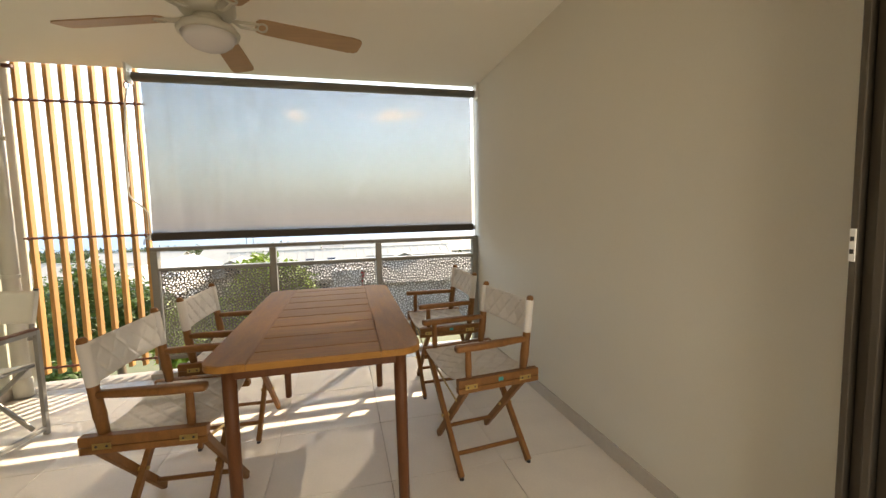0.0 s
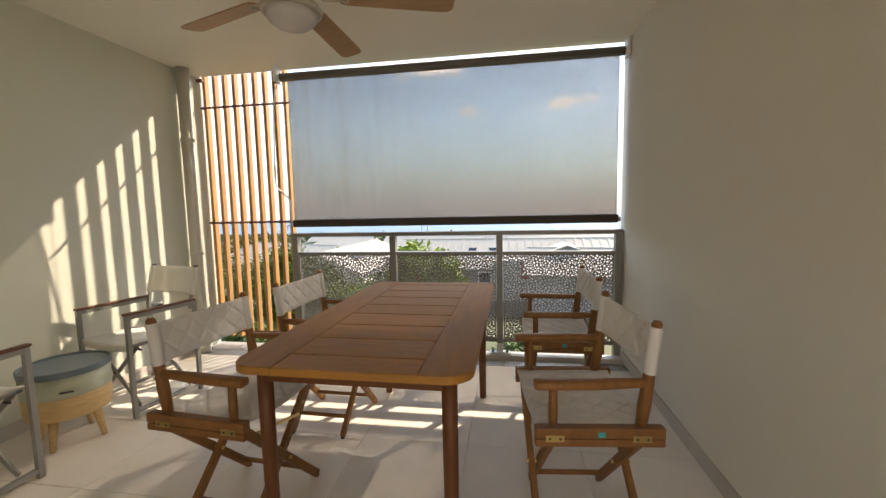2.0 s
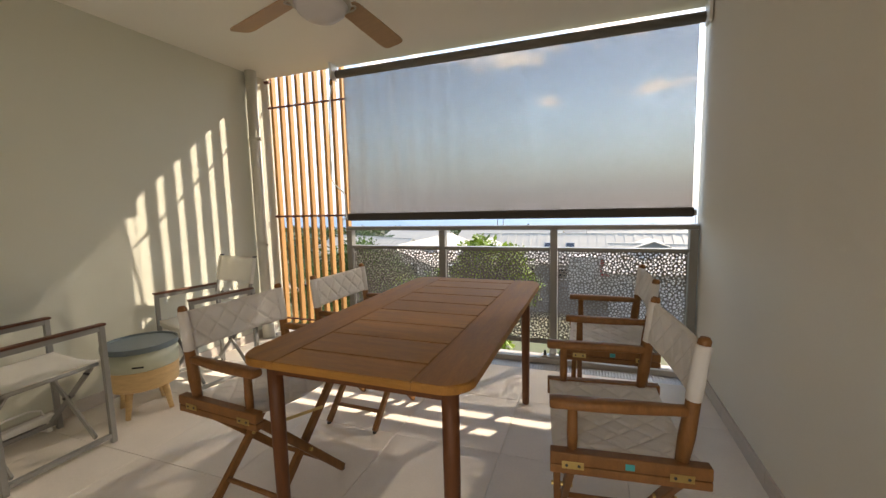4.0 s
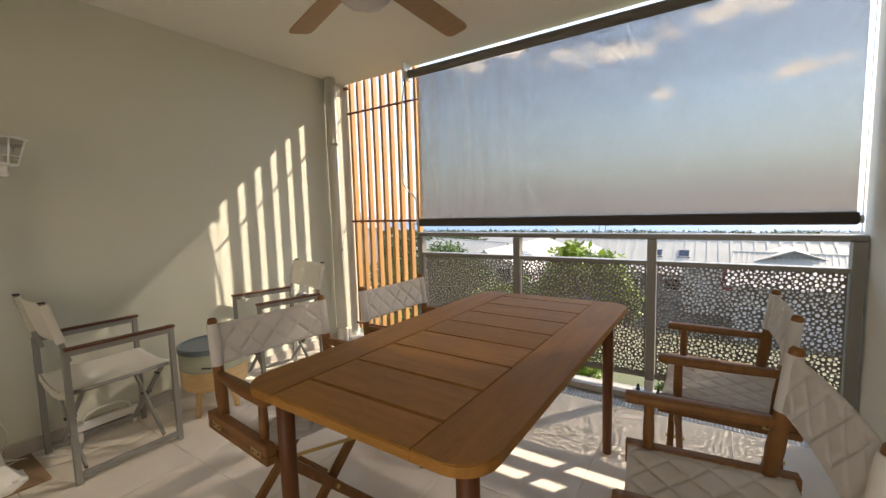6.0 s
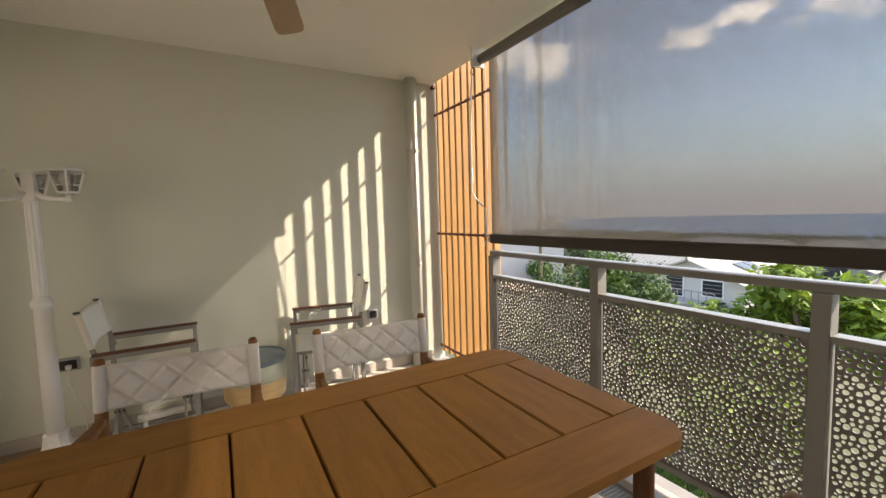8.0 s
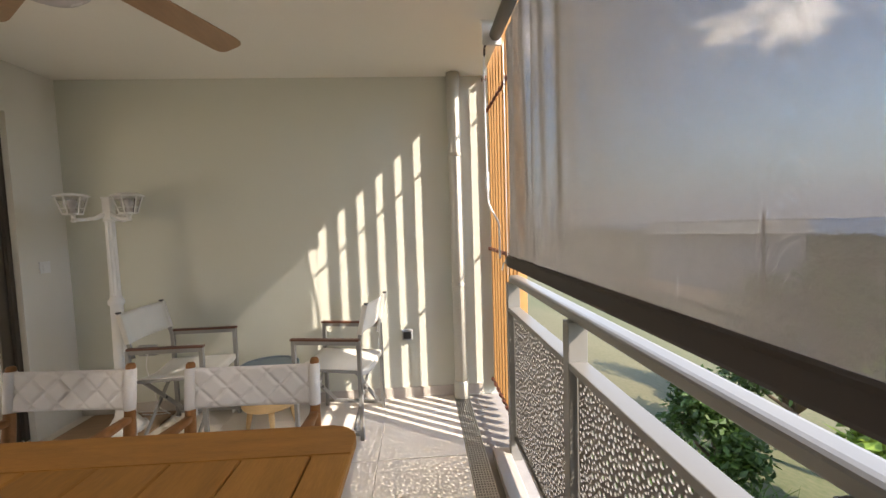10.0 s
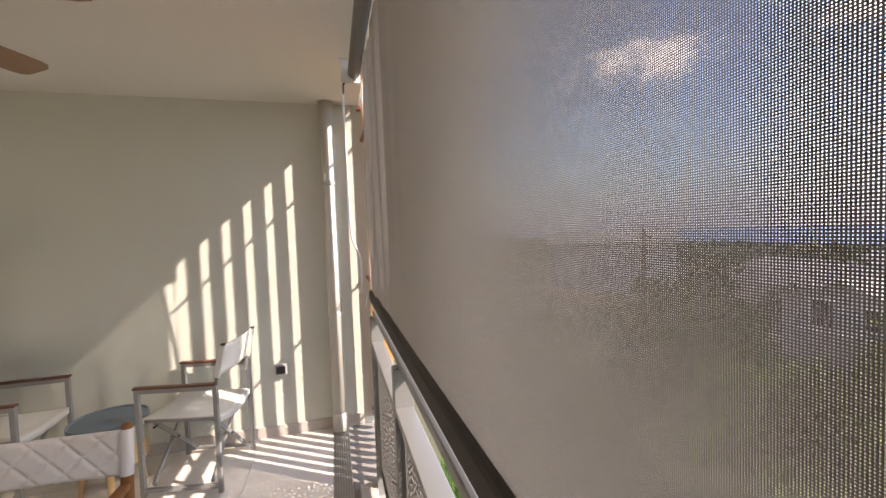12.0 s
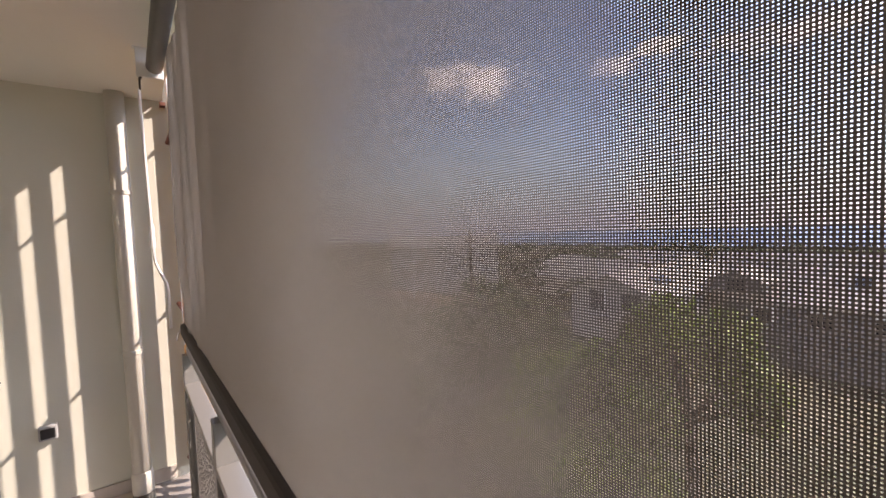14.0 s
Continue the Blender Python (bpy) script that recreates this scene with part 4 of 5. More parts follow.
for ang in (70, 190, 310):
    m = pose(0, 0, 0, 0, 0, ang)
    bm = mesh()
    tube(bm, [m @ Vector(p) for p in ((0.02, 0, 1.475), (0.07, 0, 1.448), (0.12, 0, 1.440), (0.167, 0, 1.438), (0.178, 0, 1.452), (0.178, 0, 1.475))], [0.016, 0.013, 0.011, 0.012, 0.013, 0.013], 10)
    lathe(bm, [(0.010, 1.422), (0.017, 1.432), (0.010, 1.445)], 12, m=m @ Matrix.Translation((0.178, 0, 0)))
    arm = part("arm", bm, M_white, lamp, smooth=True)
    c = m @ Matrix.Translation((0.178, 0, 0))
    bm = mesh(); lathe(bm, [(0.092, 1.583), (0.096, 1.588), (0.060, 1.603), (0.012, 1.609)], 6, m=c)
    lantern = part("lantern_roof", bm, M_white, lamp)
    part("cage_base", lathe(mesh(), [(0.048, 1.470), (0.052, 1.474), (0.048, 1.480)], 6, m=c), M_white, lantern)
    for k in range(6):
        a = 2 * math.pi * k / 6
        part("cage_bar", tube(mesh(), [c @ Vector((0.048 * math.cos(a), 0.048 * math.sin(a), 1.474)), c @ Vector((0.080 * math.cos(a), 0.080 * math.sin(a), 1.586))], 0.0038, 6), M_white, lantern)
    for zz, rr in ((1.512, 0.0585),):
        pts = [c @ Vector((rr * math.cos(2 * math.pi * k / 6), rr * math.sin(2 * math.pi * k / 6), zz)) for k in range(7)]
        part("cage_ring", tube(mesh(), pts, 0.0025, 6, cap=False), M_white, lantern)
    bm = mesh(); lathe(bm, [(0.045, 1.478), (0.074, 1.582)], 6, cap=False, m=c)
    gl = part("lantern_glass", bm, M_glass, lantern)
    gl.visible_shadow = False
    bm = mesh(); lathe(bm, [(0.014, 1.478), (0.014, 1.505), (0.011, 1.507), (0.024, 1.535), (0.027, 1.55), (0.020, 1.568), (0.006, 1.575)], 14, m=c)
    part("bulb", bm, M_globe, lantern, smooth=True)

board = tagged(part("floor_board", box(mesh(), (0.03, -2.93, 0.0005), (0.40, -2.33, 0.012), 0.003), M_mat), "flat beige wood-look board lying under the lamp", "board")

# ---- wall fittings, cable, power strip ----
def socket(m, label, w, deep, body):
    s = empty("wall_socket", m, label, "socket")
    part("housing", box(mesh(), (0.0005, -w / 2, -0.04), (deep, w / 2, 0.04), 0.008, seg=3), body, s)
    part("cover", box(mesh(), (deep, -w / 2 + 0.010, -0.028), (deep + 0.006, w / 2 - 0.010, 0.028), 0.004), M_black, s, "black hinged cover")
    return s


M_soc = material("grey_plastic", (0.36, 0.37, 0.38), 0.4, vary=0.05)
socket(pose(0, -0.584, 0.505), "grey surface-mounted outdoor wall socket with black cover", 0.082, 0.045, M_soc)
socket(pose(0, -2.52, 0.478), "black double wall socket above the skirting", 0.13, 0.03, M_soc)
sw = empty("light_switch", pose(0.204, YF, 1.141), "small white light switch on the house front", "switch")
part("plate", box(mesh(), (-0.04, 0.0005, -0.04), (0.04, 0.009, 0.04), 0.003), M_white, sw)
part("rocker", box(mesh(), (-0.022, 0.0095, -0.022), (0.022, 0.014, 0.022), 0.003), M_white, sw)

strip = empty("light_bar", pose(0.085, -2.02, 0.0005, 0, 0, 4), "white elongated light bar on small feet by the skirting", "light bar")
part("body", box(mesh(), (-0.022, -0.17, 0.055), (0.022, 0.17, 0.095), 0.010, seg=3), M_white, strip)
for y in (-0.13, 0.13):
    part("foot", box(mesh(), (-0.03, y - 0.012, 0), (0.03, y + 0.012, 0.0548), 0.004), M_white, strip)
bm = mesh(); tube(bm, [(0.0, -0.11, 0.094), (0.0, -0.10, 0.128), (0.0, -0.04, 0.150), (0.0, 0.06, 0.150), (0.0, 0.115, 0.128), (0.0, 0.125, 0.094)], 0.006, 10)
part("carry_handle", bm, M_white, strip, smooth=True)

cable = empty("power_cable", pose(0, 0, 0), "thin white power cable trailing over the floor", "cable")
def spline(ps, n=8):
    out = []
    ps = [Vector(p) for p in ps]
    for i in range(len(ps) - 1):
        a, b, c, d = ps[max(0, i - 1)], ps[i], ps[i + 1], ps[min(len(ps) - 1, i + 2)]
        for k in range(n):
            t = k / n
            out.append(0.5 * ((2 * b) + (c - a) * t + (2 * a - 5 * b + 4 * c - d) * t * t + (3 * b - a - 3 * c + d) * t ** 3))
    return out + [ps[-1]]


part("plug", box(mesh(), (0.036, -2.515, 0.455), (0.060, -2.487, 0.48), 0.005), M_white, cable)
bm = mesh(); tube(bm, spline([(0.055, -2.50, 0.456), (0.09, -2.49, 0.36), (0.13, -2.42, 0.20), (0.06, -2.44, 0.06), (0.05, -2.40, 0.017), (0.14, -2.30, 0.006), (0.22, -2.22, 0.006), (0.16, -2.16, 0.006), (0.07, -2.26, 0.006), (0.05, -2.20, 0.006), (0.10, -2.205, 0.02)]), 0.0035, 8)
part("lead", bm, M_white, cable, smooth=True)
bm = mesh(); tube(bm, spline([(0.13, -2.52, 0.04), (0.10, -2.45, 0.02), (0.055, -2.33, 0.006), (0.12, -2.27, 0.006), (0.10, -2.33, 0.006), (0.045, -2.42, 0.017), (0.03, -2.60, 0.017)]), 0.0035, 8)
part("lead", bm, M_white, cable, smooth=True)

# ---- ceiling fan ----
fan = empty("ceiling_fan", pose(1.812, -1.54, H), "five-blade ceiling fan with opal globe light", "ceiling fan")
bm = mesh(); lathe(bm, [(0.02, -0.075), (0.055, -0.06), (0.068, -0.03), (0.070, -0.001)], 28)
part("canopy", bm, M_fan, fan, smooth=True)
bm = mesh(); lathe(bm, [(0.013, -0.13), (0.013, -0.06)], 14)
part("down_rod", bm, M_fan, fan, smooth=True)
bm = mesh(); lathe(bm, [(0.05, -0.262), (0.105, -0.255), (0.122, -0.235), (0.122, -0.19), (0.105, -0.16), (0.06, -0.138), (0.03, -0.125)], 32)
part("motor_housing", bm, M_fan, fan, smooth=True)
bm = mesh(); lathe(bm, [(0.06, -0.30), (0.062, -0.262)], 24)
part("switch_housing", bm, M_fan, fan, smooth=True)
bm = mesh(); lathe(bm, [(0.118, -0.345), (0.130, -0.343), (0.134, -0.330), (0.118, -0.308), (0.065, -0.296)], 36)
part("light_fitter", bm, M_fan, fan, smooth=True)
bm = mesh(); lathe(bm, [(0.012, -0.414), (0.04, -0.411), (0.075, -0.398), (0.102, -0.376), (0.118, -0.346)], 36)
part("globe", bm, M_globe, fan, "opal glass globe", smooth=True)
for k in range(5):
    m = pose(0, 0, -0.255, 0, 0, 18 + 72 * k) @ pose(0, 0, 0, -12, 0, 0)
    bm = mesh()
    out = [(0.205, 0.030), (0.215, 0.048), (0.24, 0.056), (0.46, 0.062), (0.69, 0.066), (0.725, 0.060), (0.740, 0.045), (0.743, 0.03)]
    pts = [(x, y) for x, y in out] + [(x, -y) for x, y in out[::-1]]
    lo = [bm.verts.new(m @ Vector((x, y, -0.003))) for x, y in pts]
    hi = [bm.verts.new(m @ Vector((x, y, 0.003))) for x, y in pts]
    for i in range(len(pts)):
        j = (i + 1) % len(pts)
        bm.faces.new((lo[i], lo[j], hi[j], hi[i]))
    bm.faces.new(lo[::-1]); bm.faces.new(hi)
    bmesh.ops.recalc_face_normals(bm, faces=bm.faces)
    blade = part("blade", bm, M_blade, fan, "light brown wooden blade")
    bm = mesh()
    tube(bm, [m @ Vector(p) for p in ((0.10, 0.0, 0.0), (0.14, 0.018, -0.012), (0.18, 0.022, -0.009), (0.22, 0.02, -0.005))], 0.007, 8)
    tube(bm, [m @ Vector(p) for p in ((0.10, 0.0, 0.0), (0.14, -0.018, -0.012), (0.18, -0.022, -0.009), (0.22, -0.02, -0.005))], 0.007, 8)
    tube(bm, [m @ Vector((0.235 + 0.022 * math.cos(a), 0.032 * math.sin(a), -0.006)) for a in [2 * math.pi * q / 14 for q in range(15)]], 0.005, 8, cap=False)
    part("blade_iron", bm, M_fan, blade)

# ---- outside: falling ground, sea, houses, trees ----
def gz(x, y):
    z = -2.3 - 0.22 * max(0.0, min(y, 35.0) - 4.0)
    z -= 0.0565 * max(0.0, y - 35.0)
    z += 0.05 * max(0.0, min(40.0, -x)) * min(1.0, max(0.0, (y - 5) / 30)) * max(0.0, 1 - y / 400)
    z += 0.25 * noise.noise(Vector((x * 0.05, y * 0.05, 3.1))) * min(1.0, max(0.0, y / 20))
    return max(z, -79.5)


def steps(vals):
    out = []
    for a, b, n in vals:
        out += [a + (b - a) * k / n for k in range(n)]
    return out + [vals[-1][1]]


gx = steps([(-2600, -400, 10), (-400, -60, 14), (-60, 60, 48), (60, 400, 14), (400, 2600, 10)])
gy = steps([(-60, 0.16, 10), (0.16, 8, 8), (8, 60, 26), (60, 300, 20), (300, 1340, 16)])
verts = [(x, y, gz(x, y)) for y in gy for x in gx]
w = len(gx)
faces = [(j * w + i, j * w + i + 1, (j + 1) * w + i + 1, (j + 1) * w + i) for j in range(len(gy) - 1) for i in range(w - 1)]
me = bpy.data.meshes.new("ground")
me.from_pydata(verts, [], faces)
me.materials.append(M_ground)
for p in me.polygons:
    p.use_smooth = True
structure(new("ground", me), "grassy and dry earth hillside falling towards the sea", "ground")
bm = mesh()
bmesh.ops.create_grid(bm, x_segments=20, y_segments=20, size=1.0, matrix=Matrix.Translation((0, 2900, -79)) @ Matrix.Diagonal((4200, 1900, 1, 1)))
structure(part("water", bm, M_sea), "deep blue sea reaching to the horizon", "sea")
# building below the terrace
bm = mesh(); box(bm, (-1.4, -5.1, -3.2), (W + 0.22, 0.12, -0.281))
structure(part("wall_lower_storey", bm, M_house), "plain rendered storey below the terrace", "wall")
# bare earth forecourt and road past it
for nm, lab, cat, mt, pts in (("bare_ground", "dry brown bare earth plot beside the street", "earth", M_soil, ((-34, 17), (-15, 20), (-18, 33), (-40, 30))),
                              ("road", "grey asphalt street with pale kerb", "road", M_asphalt, ((-48, 30), (-18, 33.2), (-19, 38), (-50, 35)))):
    n = 10
    vs = []
    for j in range(n + 1):
        for i in range(n + 1):
            u, v = i / n, j / n
            a, b, c, d = [Vector(p) for p in pts]
            q = a.lerp(b, u).lerp(d.lerp(c, u), v)
            vs.append((q.x, q.y, gz(q.x, q.y) + 0.35))
    fs = [(j * (n + 1) + i, j * (n + 1) + i + 1, (j + 1) * (n + 1) + i + 1, (j + 1) * (n + 1) + i) for j in range(n) for i in range(n)]
    me = bpy.data.meshes.new(nm)
    me.from_pydata(vs, [], fs)
    me.materials.append(mt)
    structure(new(nm, me), lab, cat)


def house(x, y, turn, hw, hl, eave, ridge, roof, wall, label, windows=(), skylights=(), ribs=0.0, foot=None):
    """A gabled house: the ridge runs along local y, the gable faces local -y; heights are above sea-side datum z = 0."""
    z0 = gz(x, y) - 1.0 if foot is None else foot
    h = empty("house", pose(x, y, 0, 0, 0, turn), label, "house")
    bm = mesh()
    sec = [(-hw, z0), (hw, z0), (hw, eave), (0, ridge - 0.06), (-hw, eave)]
    a = [bm.verts.new((px, -hl, pz)) for px, pz in sec]
    b = [bm.verts.new((px, hl, pz)) for px, pz in sec]
    for i in range(5):
        j = (i + 1) % 5
        bm.faces.new((a[i], a[j], b[j], b[i]))
    bm.faces.new(a[::-1]); bm.faces.new(b)
    bmesh.ops.recalc_face_normals(bm, faces=bm.faces)
    part("wall", bm, wall, h)
    ang = math.atan2(ridge - eave, hw)
    slope = math.hypot(hw, ridge - eave) + 0.55
    for s in (-1, 1):
        m = Matrix.Translation((0, 0, ridge + 0.10)) @ pose(0, 0, 0, 0, math.degrees(ang) if s > 0 else -math.degrees(ang), 0)
        bm = mesh(); box(bm, (0 if s > 0 else -slope, -hl - 0.5, -0.12), (slope if s > 0 else 0, hl + 0.5, 0.0), 0, m)
        rp = part("roof", bm, roof, h)
        if ribs:
            bm = mesh()
            k = -hl - 0.45
            while k < hl + 0.45:
                box(bm, (0.1 if s > 0 else -slope, k, 0.0), (slope if s > 0 else -0.1, k + ribs * 0.3, 0.045), 0, m)
                k += ribs
            part("roof_ribs", bm, roof, rp)
        for (u, v) in [q[1:] for q in skylights if q[0] == s]:
            d = u * slope
            lo, hi = sorted((s * d, s * (d + 1.1)))
            sk = part("skylight", box(mesh(), (lo, v - 0.45, 0.0), (hi, v + 0.45, 0.14), 0.02, m), M_greymetal, rp)
            part("pane", box(mesh(), (lo + 0.1, v - 0.36, 0.141), (hi - 0.1, v + 0.36, 0.15), 0, m), M_darkwin, sk)
    part("ridge_cap", tube(mesh(), [(0, -hl - 0.5, ridge + 0.10), (0, hl + 0.5, ridge + 0.10)], 0.11, 8), roof, h)
    for side, u, z, ww, wh in windows:
        if side == "gable":
            m = Matrix.Translation((u, -hl, z))
        else:
            sx = -1 if side == "west" else 1
            m = Matrix.Translation((sx * hw, u, z)) @ pose(0, 0, 0, 0, 0, 90 * sx)
        win = part("window", box(mesh(), (-ww / 2 - 0.08, -0.05, -wh / 2 - 0.08), (ww / 2 + 0.08, 0.02, wh / 2 + 0.08), 0.01, m), M_white, h)
        part("pane", box(mesh(), (-ww / 2, -0.07, -wh / 2), (ww / 2, -0.051, wh / 2), 0, m), M_darkwin, win)
        for k in range(1, max(2, int(wh / 0.22))):
            zz = -wh / 2 + wh * k / max(2, int(wh / 0.22))
            part("shutter_bar", box(mesh(), (-ww / 2, -0.085, zz - 0.012), (ww / 2, -0.0705, zz + 0.012), 0, m), M_greymetal, win)
    return h


hA = house(-12.1, 33.8, 0, 3.3, 7.3, -3.45, -2.15, M_roof, M_house, "white rendered gabled house with pale metal roof",
           windows=(("gable", -1.05, -3.98, 1.15, 1.45), ("gable", 1.45, -3.95, 1.2, 1.0), ("east", -2.5, -4.9, 1.2, 1.3)), skylights=((1, 0.35, -4.2), (1, 0.35, -3.1)))
part("balcony", box(mesh(), (-2.0, -8.7, -4.98), (2.2, -7.35, -4.82), 0.02), M_concrete, hA)
for k in range(10):
    part("balcony_bar", box(mesh(), (-1.95 + k * 0.46, -8.68, -4.819), (-1.91 + k * 0.46, -8.64, -4.05), 0.005), M_greymetal, hA)
part("balcony_rail", box(mesh(), (-2.0, -8.70, -4.049), (2.25, -8.62, -4.0), 0.005), M_greymetal, hA)
hB = house(2.6, 38.9, 90, 4.4, 10.5, -4.2, -1.98, M_roof, M_house_g, "long pale metal roof house with two skylights and dormers",
           windows=tuple(("west", u, -5.2, 1.1, 0.9) for u in (8.0, 5.0, 2.0, -1.5)), skylights=((-1, 0.34, 3.3), (-1, 0.34, 1.3)), ribs=0.8)
for dy, half in ((-5.4, 1.9), (9.4, 1.6)):
    bm = mesh()
    sec = [(-half, 0), (half, 0), (half, 0.85), (0, 1.55), (-half, 0.85)]
    a = [bm.verts.new((-5.1, dy + px, -3.75 + pz)) for px, pz in sec]
    b = [bm.verts.new((-1.4, dy + px, -3.75 + pz)) for px, pz in sec]
    for i in range(5):
        bm.faces.new((a[i], a[(i + 1) % 5], b[(i + 1) % 5], b[i]))
    bm.faces.new(a[::-1]); bm.faces.new(b)
    bmesh.ops.recalc_face_normals(bm, faces=bm.faces)
    dm = part("dormer", bm, M_house_g, hB, "dark grey gabled dormer")
    part("dormer_window", box(mesh(), (-5.16, dy - 0.6, -3.65), (-5.105, dy + 0.6, -2.75), 0.01), M_darkwin, dm)
    run = math.hypot(half + 0.35, 0.7 * (half + 0.35) / half)
    for s in (-1, 1):
        bm = mesh(); bar(bm, (-5.5, dy + s * (half + 0.35) / 2, -3.75 + 1.6 - 0.35 * (half + 0.35) / half), (-1.4, dy + s * (half + 0.35) / 2, -3.75 + 1.6 - 0.35 * (half + 0.35) / half), 0.08, run, 0.01, up=(0, 1, -s * 0.7 / half))
        part("dormer_roof", bm, M_roof, dm)
part("canopy", box(mesh(), (-7.2, -7.6, -3.85), (-5.11, -3.2, -3.7), 0.02), M_roof_d, hB)
annex = part("annex_wall", box(mesh(), (-6.4, -3.1, -7.0), (-4.6, 1.2, -3.35), 0.02), M_house, hB, "white rendered annex wall")
part("awning_cloth", box(mesh(), (-6.47, -3.0, -5.0), (-6.405, -1.3, -3.5), 0.02), M_red, annex, "dark red cloth")
part("vent_grille", box(mesh(), (-6.45, 0.2, -3.9), (-6.405, 0.8, -3.55), 0.01), M_greymetal, annex)
house(11.0, 34.0, 82, 4.0, 6.0, -4.2, -2.55, M_roof, M_house, "house with ribbed pale metal roof", ribs=0.32)
house(-28.5, 51.0, 68, 5.0, 9.0, -5.6, -3.35, M_roof, M_house, "long low house with pale metal roof", ribs=1.0)
house(-37.0, 31.0, -39, 4.2, 6.2, -0.45, 0.55, M_roof, M_house, "wide white house with shallow pale metal roof", windows=(("west", 2.5, -3.0, 1.4, 1.1), ("west", -2.5, -3.0, 1.4, 1.1)))
house(-12.0, 78.0, 84, 5.0, 10.0, -6.4, -4.0, M_roof, M_house, "pale roofed house further down the hillside", windows=(("west", 3.0, -7.4, 1.3, 1.2), ("west", -3.0, -7.4, 1.3, 1.2)))
house(12.0, 72.0, 95, 5.0, 9.0, -6.0, -3.7, M_roof, M_house_g, "pale roofed grey house further down the hillside", ribs=1.2)
house(3.0, 98.0, 60, 5.0, 8.0, -7.0, -4.9, M_roof_d, M_house, "distant house with grey metal roof")
house(-38.0, 92.0, 75, 5.0, 9.0, -7.2, -5.0, M_roof, M_house, "distant pale roofed house among trees")
house(30.0, 88.0, 92, 5.0, 11.0, -6.4, -4.2, M_roof, M_house, "distant pale roofed house on the slope")

# masts
mast = empty("antenna_mast", pose(-29, 150, gz(-29, 150)), "twin-pole antenna mast on the skyline", "mast")
for dx in (-1.1, 1.1):
    part("pole", tube(mesh(), [(dx, 0, -1), (dx, 0, 2.2 - gz(-29, 150))], 0.16, 8), M_greymetal, mast)
for z in (0.3, -0.9):
    part("cross_arm", box(mesh(), (-1.3, -0.1, z - gz(-29, 150) - 0.12), (1.3, 0.1, z - gz(-29, 150) + 0.12), 0.02), M_greymetal, mast)
up = empty("utility_pole", pose(-22.0, 22.2, gz(-22, 22.2)), "weathered wooden utility pole by the street", "utility pole")
part("pole", tube(mesh(), [(0, 0, -0.5), (0, 0, 1.4 - gz(-22, 22.2))], [0.16, 0.11], 10), M_bark, up)
part("cross_arm", box(mesh(), (-0.7, -0.06, 0.4 - gz(-22, 22.2)), (0.7, 0.06, 0.52 - gz(-22, 22.2)), 0.01), M_bark, up)
sl = empty("street_lamp", pose(-27.5, 20.0, gz(-27.5, 20)), "slim pale street lamp with a long arm", "street lamp")
hh = 1.7 - gz(-27.5, 20)
part("pole", tube(mesh(), [(0, 0, -0.5), (0, 0, hh), (-0.1, 0, hh + 0.15), (-1.4, 0, hh + 0.25)], [0.09, 0.06, 0.05, 0.04], 10), M_white, sl)
part("lamp_head", box(mesh(), (-2.1, -0.14, hh + 0.19), (-1.35, 0.14, hh + 0.31), 0.04), M_greymetal, sl)


def leaves(rnd, centres, n, size):
    verts, faces = [], []
    for _ in range(n):
        c, r = centres[rnd.randrange(len(centres))]
        d = Vector((rnd.gauss(0, 1), rnd.gauss(0, 1), rnd.gauss(0, 1)))
        d.normalize()
        p = c + d * r * (rnd.random() ** 0.45)
        ax = Vector((rnd.gauss(0, 1), rnd.gauss(0, 1), rnd.gauss(0, 0.6) - 0.3)).normalized()
        sd = ax.cross(Vector((rnd.gauss(0, 0.5), rnd.gauss(0, 0.5), 1))).normalized()
        up_ = ax.cross(sd)
        L = size * rnd.uniform(0.6, 1.4)
        i = len(verts)
        verts += [tuple(p), tuple(p + ax * L * 0.5 + sd * L * 0.24 + up_ * L * 0.06), tuple(p + ax * L), tuple(p + ax * L * 0.5 - sd * L * 0.24 + up_ * L * 0.06)]
        faces += [(i, i + 1, i + 2), (i, i + 2, i + 3)]
    return verts, faces


def tree(name, x, y, top, rad, n, size, mat, label, seed, squash=0.8, blobs=11):
    rnd = random.Random(seed)
    g0 = gz(x, y)
    t = empty(name, pose(x, y, g0), label, "tree" if name == "tree" else "shrub")
    H_ = top - g0
    cz = H_ - rad * squash
    fork = max(0.25, cz - rad * 0.7)
    bm = mesh(); tube(bm, [(0, 0, -0.2), (0.04, 0.02, fork * 0.5), (0.0, 0.05, fork)], [0.05 * H_ ** 0.7, 0.04 * H_ ** 0.7, 0.03 * H_ ** 0.7], 10)
    part("trunk", bm, M_bark, t, smooth=True)
    cs = []
    for k in range(blobs):
        a, e = rnd.uniform(0, 2 * math.pi), rnd.uniform(-0.5, 1.2)
        q = rad * rnd.uniform(0.45, 0.80)
        cs.append((Vector((q * math.cos(a) * math.cos(e), q * math.sin(a) * math.cos(e), cz + q * math.sin(e) * squash)), rad * rnd.uniform(0.26, 0.44)))
    for c, r in cs[:7]:
        bm = mesh(); tube(bm, [(0, 0.05, fork - 0.05), tuple(Vector((0, 0.05, fork)).lerp(c, 0.5) + Vector((0, 0, -0.08))), tuple(c)], [0.03 * H_ ** 0.5, 0.02 * H_ ** 0.5, 0.008], 7)
        part("limb", bm, M_bark, t, smooth=True)
    v, f = leaves(rnd, cs, n, size)
    me = bpy.data.meshes.new("crown")
    me.from_pydata(v, [], f)
    me.materials.append(mat)
    new("crown", me).parent = t
    return t


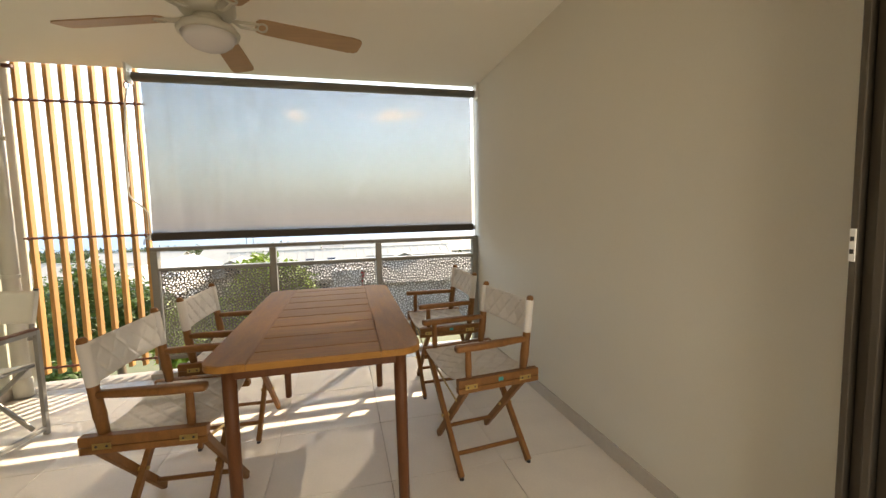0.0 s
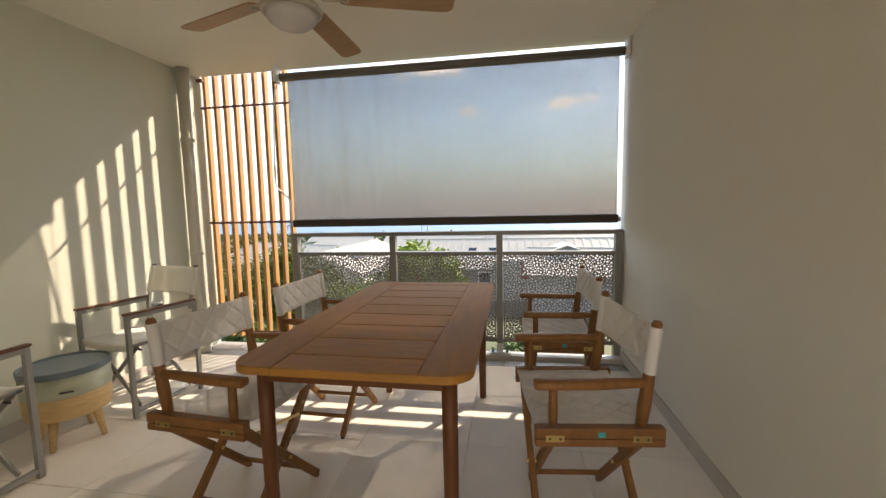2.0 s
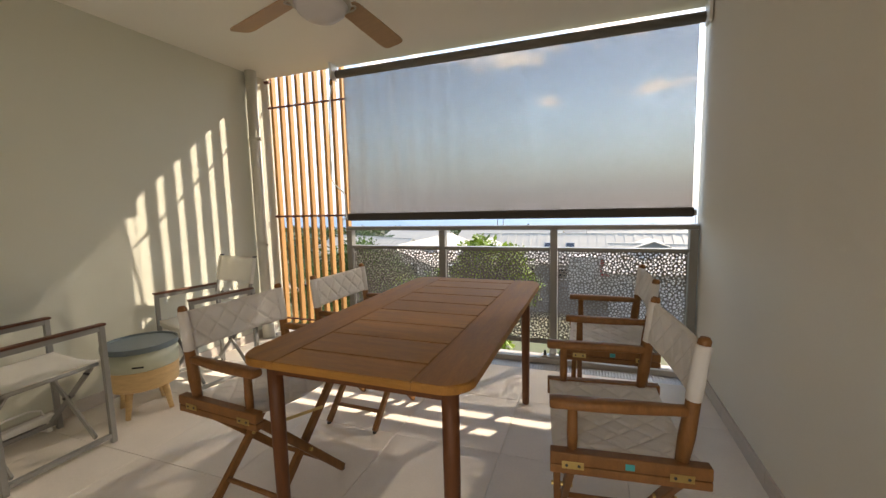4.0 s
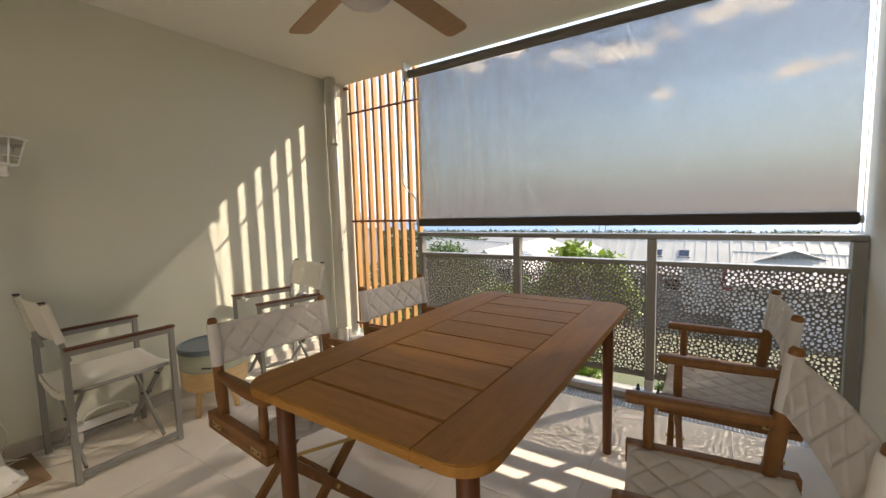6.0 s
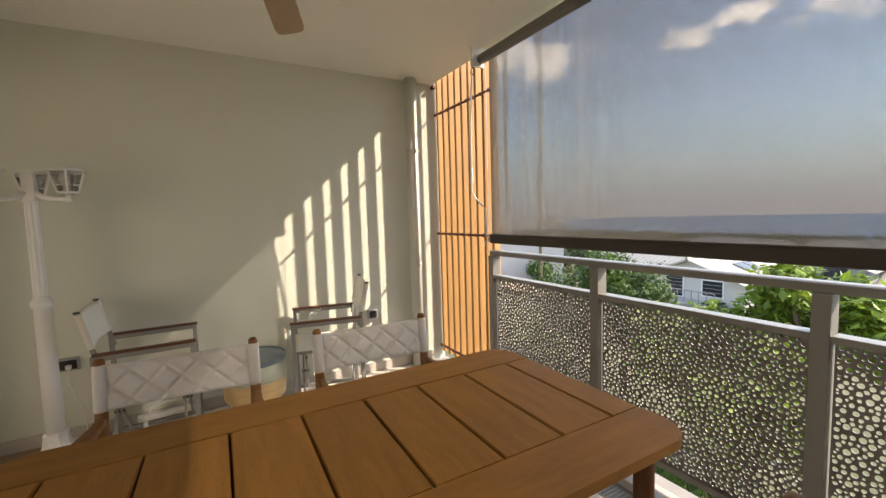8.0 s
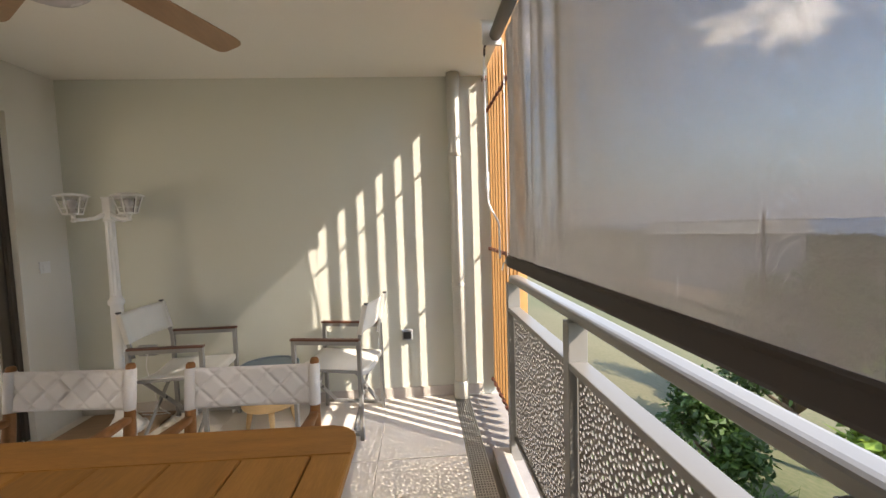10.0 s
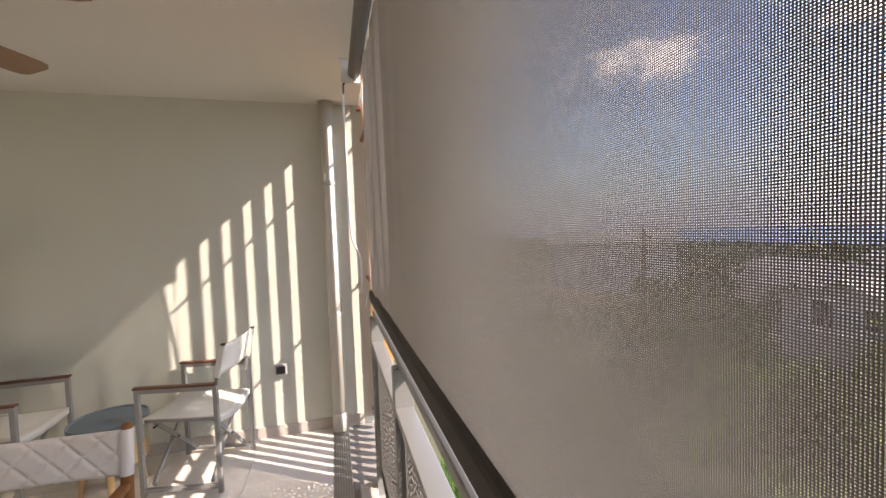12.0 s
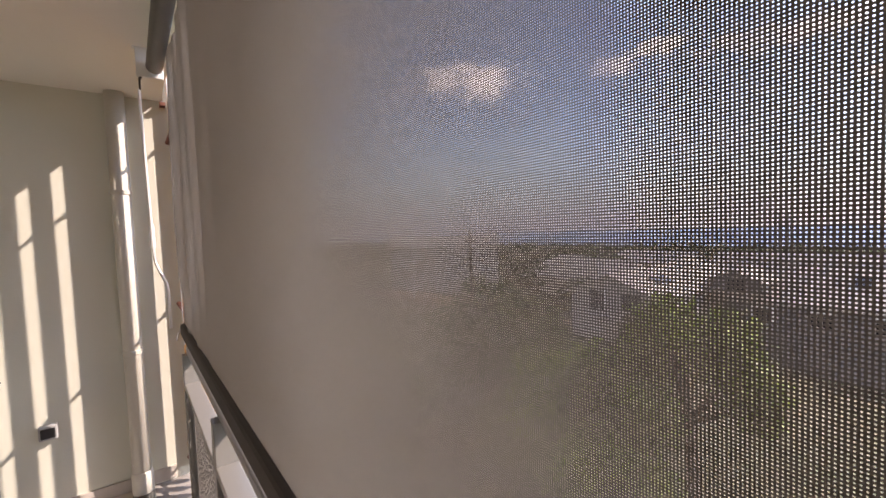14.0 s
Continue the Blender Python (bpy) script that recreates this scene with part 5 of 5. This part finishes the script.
tree("tree", -2.15, 5.7, 0.55, 1.25, 9500, 0.11, M_leaf, "dense dark green garden tree below the balcony", 3, 0.95)
tree("tree", -4.4, 7.0, 0.05, 1.6, 8000, 0.12, M_leaf, "tall leafy green tree behind the timber slats", 5, 1.0)
tree("tree", 0.85, 5.9, 0.58, 1.2, 4600, 0.16, M_leaf_l, "light green young tree with airy crown", 7, 0.8, 9)
tree("shrub", -0.15, 4.8, -0.12, 1.2, 6000, 0.19, M_leaf_l, "bright yellow-green shrub below the railing", 9, 0.8)
tree("shrub", 1.0, 3.6, -0.7, 0.75, 2600, 0.17, M_leaf_l, "low bright green shrub below the railing", 12, 0.8)
tree("shrub", 3.0, 3.8, -1.0, 0.8, 2600, 0.12, M_leaf, "rounded green shrub below the railing", 14, 0.8)
tree("shrub", -1.9, 3.4, -0.75, 0.8, 3200, 0.12, M_leaf, "green shrub at the foot of the timber slats", 15, 0.8)
for k, (x, y, tp, r) in enumerate(((-9.5, 26, -4.6, 1.9), (-7.0, 38, -5.2, 2.2), (-24, 40, -4.2, 2.6), (6, 40, -5.6, 1.8), (-35, 44, -3.2, 3.0), (-30, 30, -3.8, 2.0), (22, 45, -5.0, 2.4))):
    tree("tree", x, y, tp, r, 2600, 0.34, M_leaf if k % 2 else M_leaf_d, "green garden tree between the houses", 30 + k, 0.85)

# grass below the railing
rnd = random.Random(4)
v, f = [], []
for _ in range(9000):
    x, y = rnd.uniform(-2.5, 4.5), 0.35 + 3.2 * rnd.random() ** 1.3
    z, L, a = gz(x, y), rnd.uniform(0.25, 0.75), rnd.uniform(0, 6.28)
    b = Vector((math.cos(a), math.sin(a), 0))
    s = Vector((-b.y, b.x, 0)) * rnd.uniform(0.006, 0.012)
    p = Vector((x, y, z))
    mid, tip = p + b * L * 0.18 + Vector((0, 0, L * 0.6)), p + b * L * 0.55 + Vector((0, 0, L * 0.85))
    i = len(v)
    v += [tuple(p - s), tuple(p + s), tuple(mid + s * 0.8), tuple(mid - s * 0.8), tuple(tip)]
    f += [(i, i + 1, i + 2, i + 3), (i + 3, i + 2, i + 4)]
me = bpy.data.meshes.new("grass")
me.from_pydata(v, [], f)
me.materials.append(M_grass)
tagged(new("grass", me), "long bright green grass below the railing", "grass", kind="stuff")

# woods down to the coast
rnd = random.Random(8)
v, f = [], []
for k in range(5000):
    d = 60 + 1240 * rnd.random() ** 1.5
    a = rnd.uniform(-1.25, 0.75)
    x, y = d * math.sin(a), d * math.cos(a)
    if y < 45 or (abs(x + 5) < 28 and y < 110) or noise.noise(Vector((x * 0.02, y * 0.02, 0.5))) < -0.12:
        continue
    r = rnd.uniform(1.5, 3.0) * (1 + d / 900)
    cs = [(Vector((x + rnd.uniform(-r, r) * 0.6, y + rnd.uniform(-r, r) * 0.6, gz(x, y) + r * rnd.uniform(0.5, 1.5))), r * 0.7) for _ in range(3)]
    a_, b_ = leaves(rnd, cs, 26, r * 0.75)
    f += [tuple(q + len(v) for q in t) for t in b_]
    v += a_
me = bpy.data.meshes.new("far_woods")
me.from_pydata(v, [], f)
me.materials.append(M_leaf_d)
tagged(new("far_woods", me), "dark green woods covering the slope to the sea", "woods", kind="stuff")

# ---- floor tiles, laid last ----
def tiles():
    cache = {}
    xs = [0.845 + 0.569 * k for k in range(-4, 6)]
    ys = [-0.752 - 0.565 * k for k in range(-1, 11)]
    for i, x in enumerate(xs):
        for y in ys:
            x0, x1, y0, y1 = x, x + 0.569, y - 0.565, y
            west = 0.0 if y1 > YF - 0.19 else -1.19
            x0, x1 = max(x0, west), min(x1, W)
            y0 = max(y0, YB)
            segs = [(y0, min(y1, -0.234)), (max(y0, -0.118), min(y1, 0.0))] if y1 > -0.234 else [(y0, y1)]
            for a, b in segs:
                if x1 - x0 < 0.02 or b - a < 0.02:
                    continue
                key = (round(x1 - x0, 3), round(b - a, 3))
                if key not in cache:
                    o = part("floor_tile", box(mesh(), (-key[0] / 2 + 0.001, -key[1] / 2 + 0.001, -0.012), (key[0] / 2 - 0.001, key[1] / 2 - 0.001, 0.0), 0.0012, seg=1), M_tile, floor)
                    cache[key] = o.data
                else:
                    o = new("floor_tile", cache[key])
                    o.parent = floor
                o.location = ((x0 + x1) / 2, (a + b) / 2, 0)


tiles()
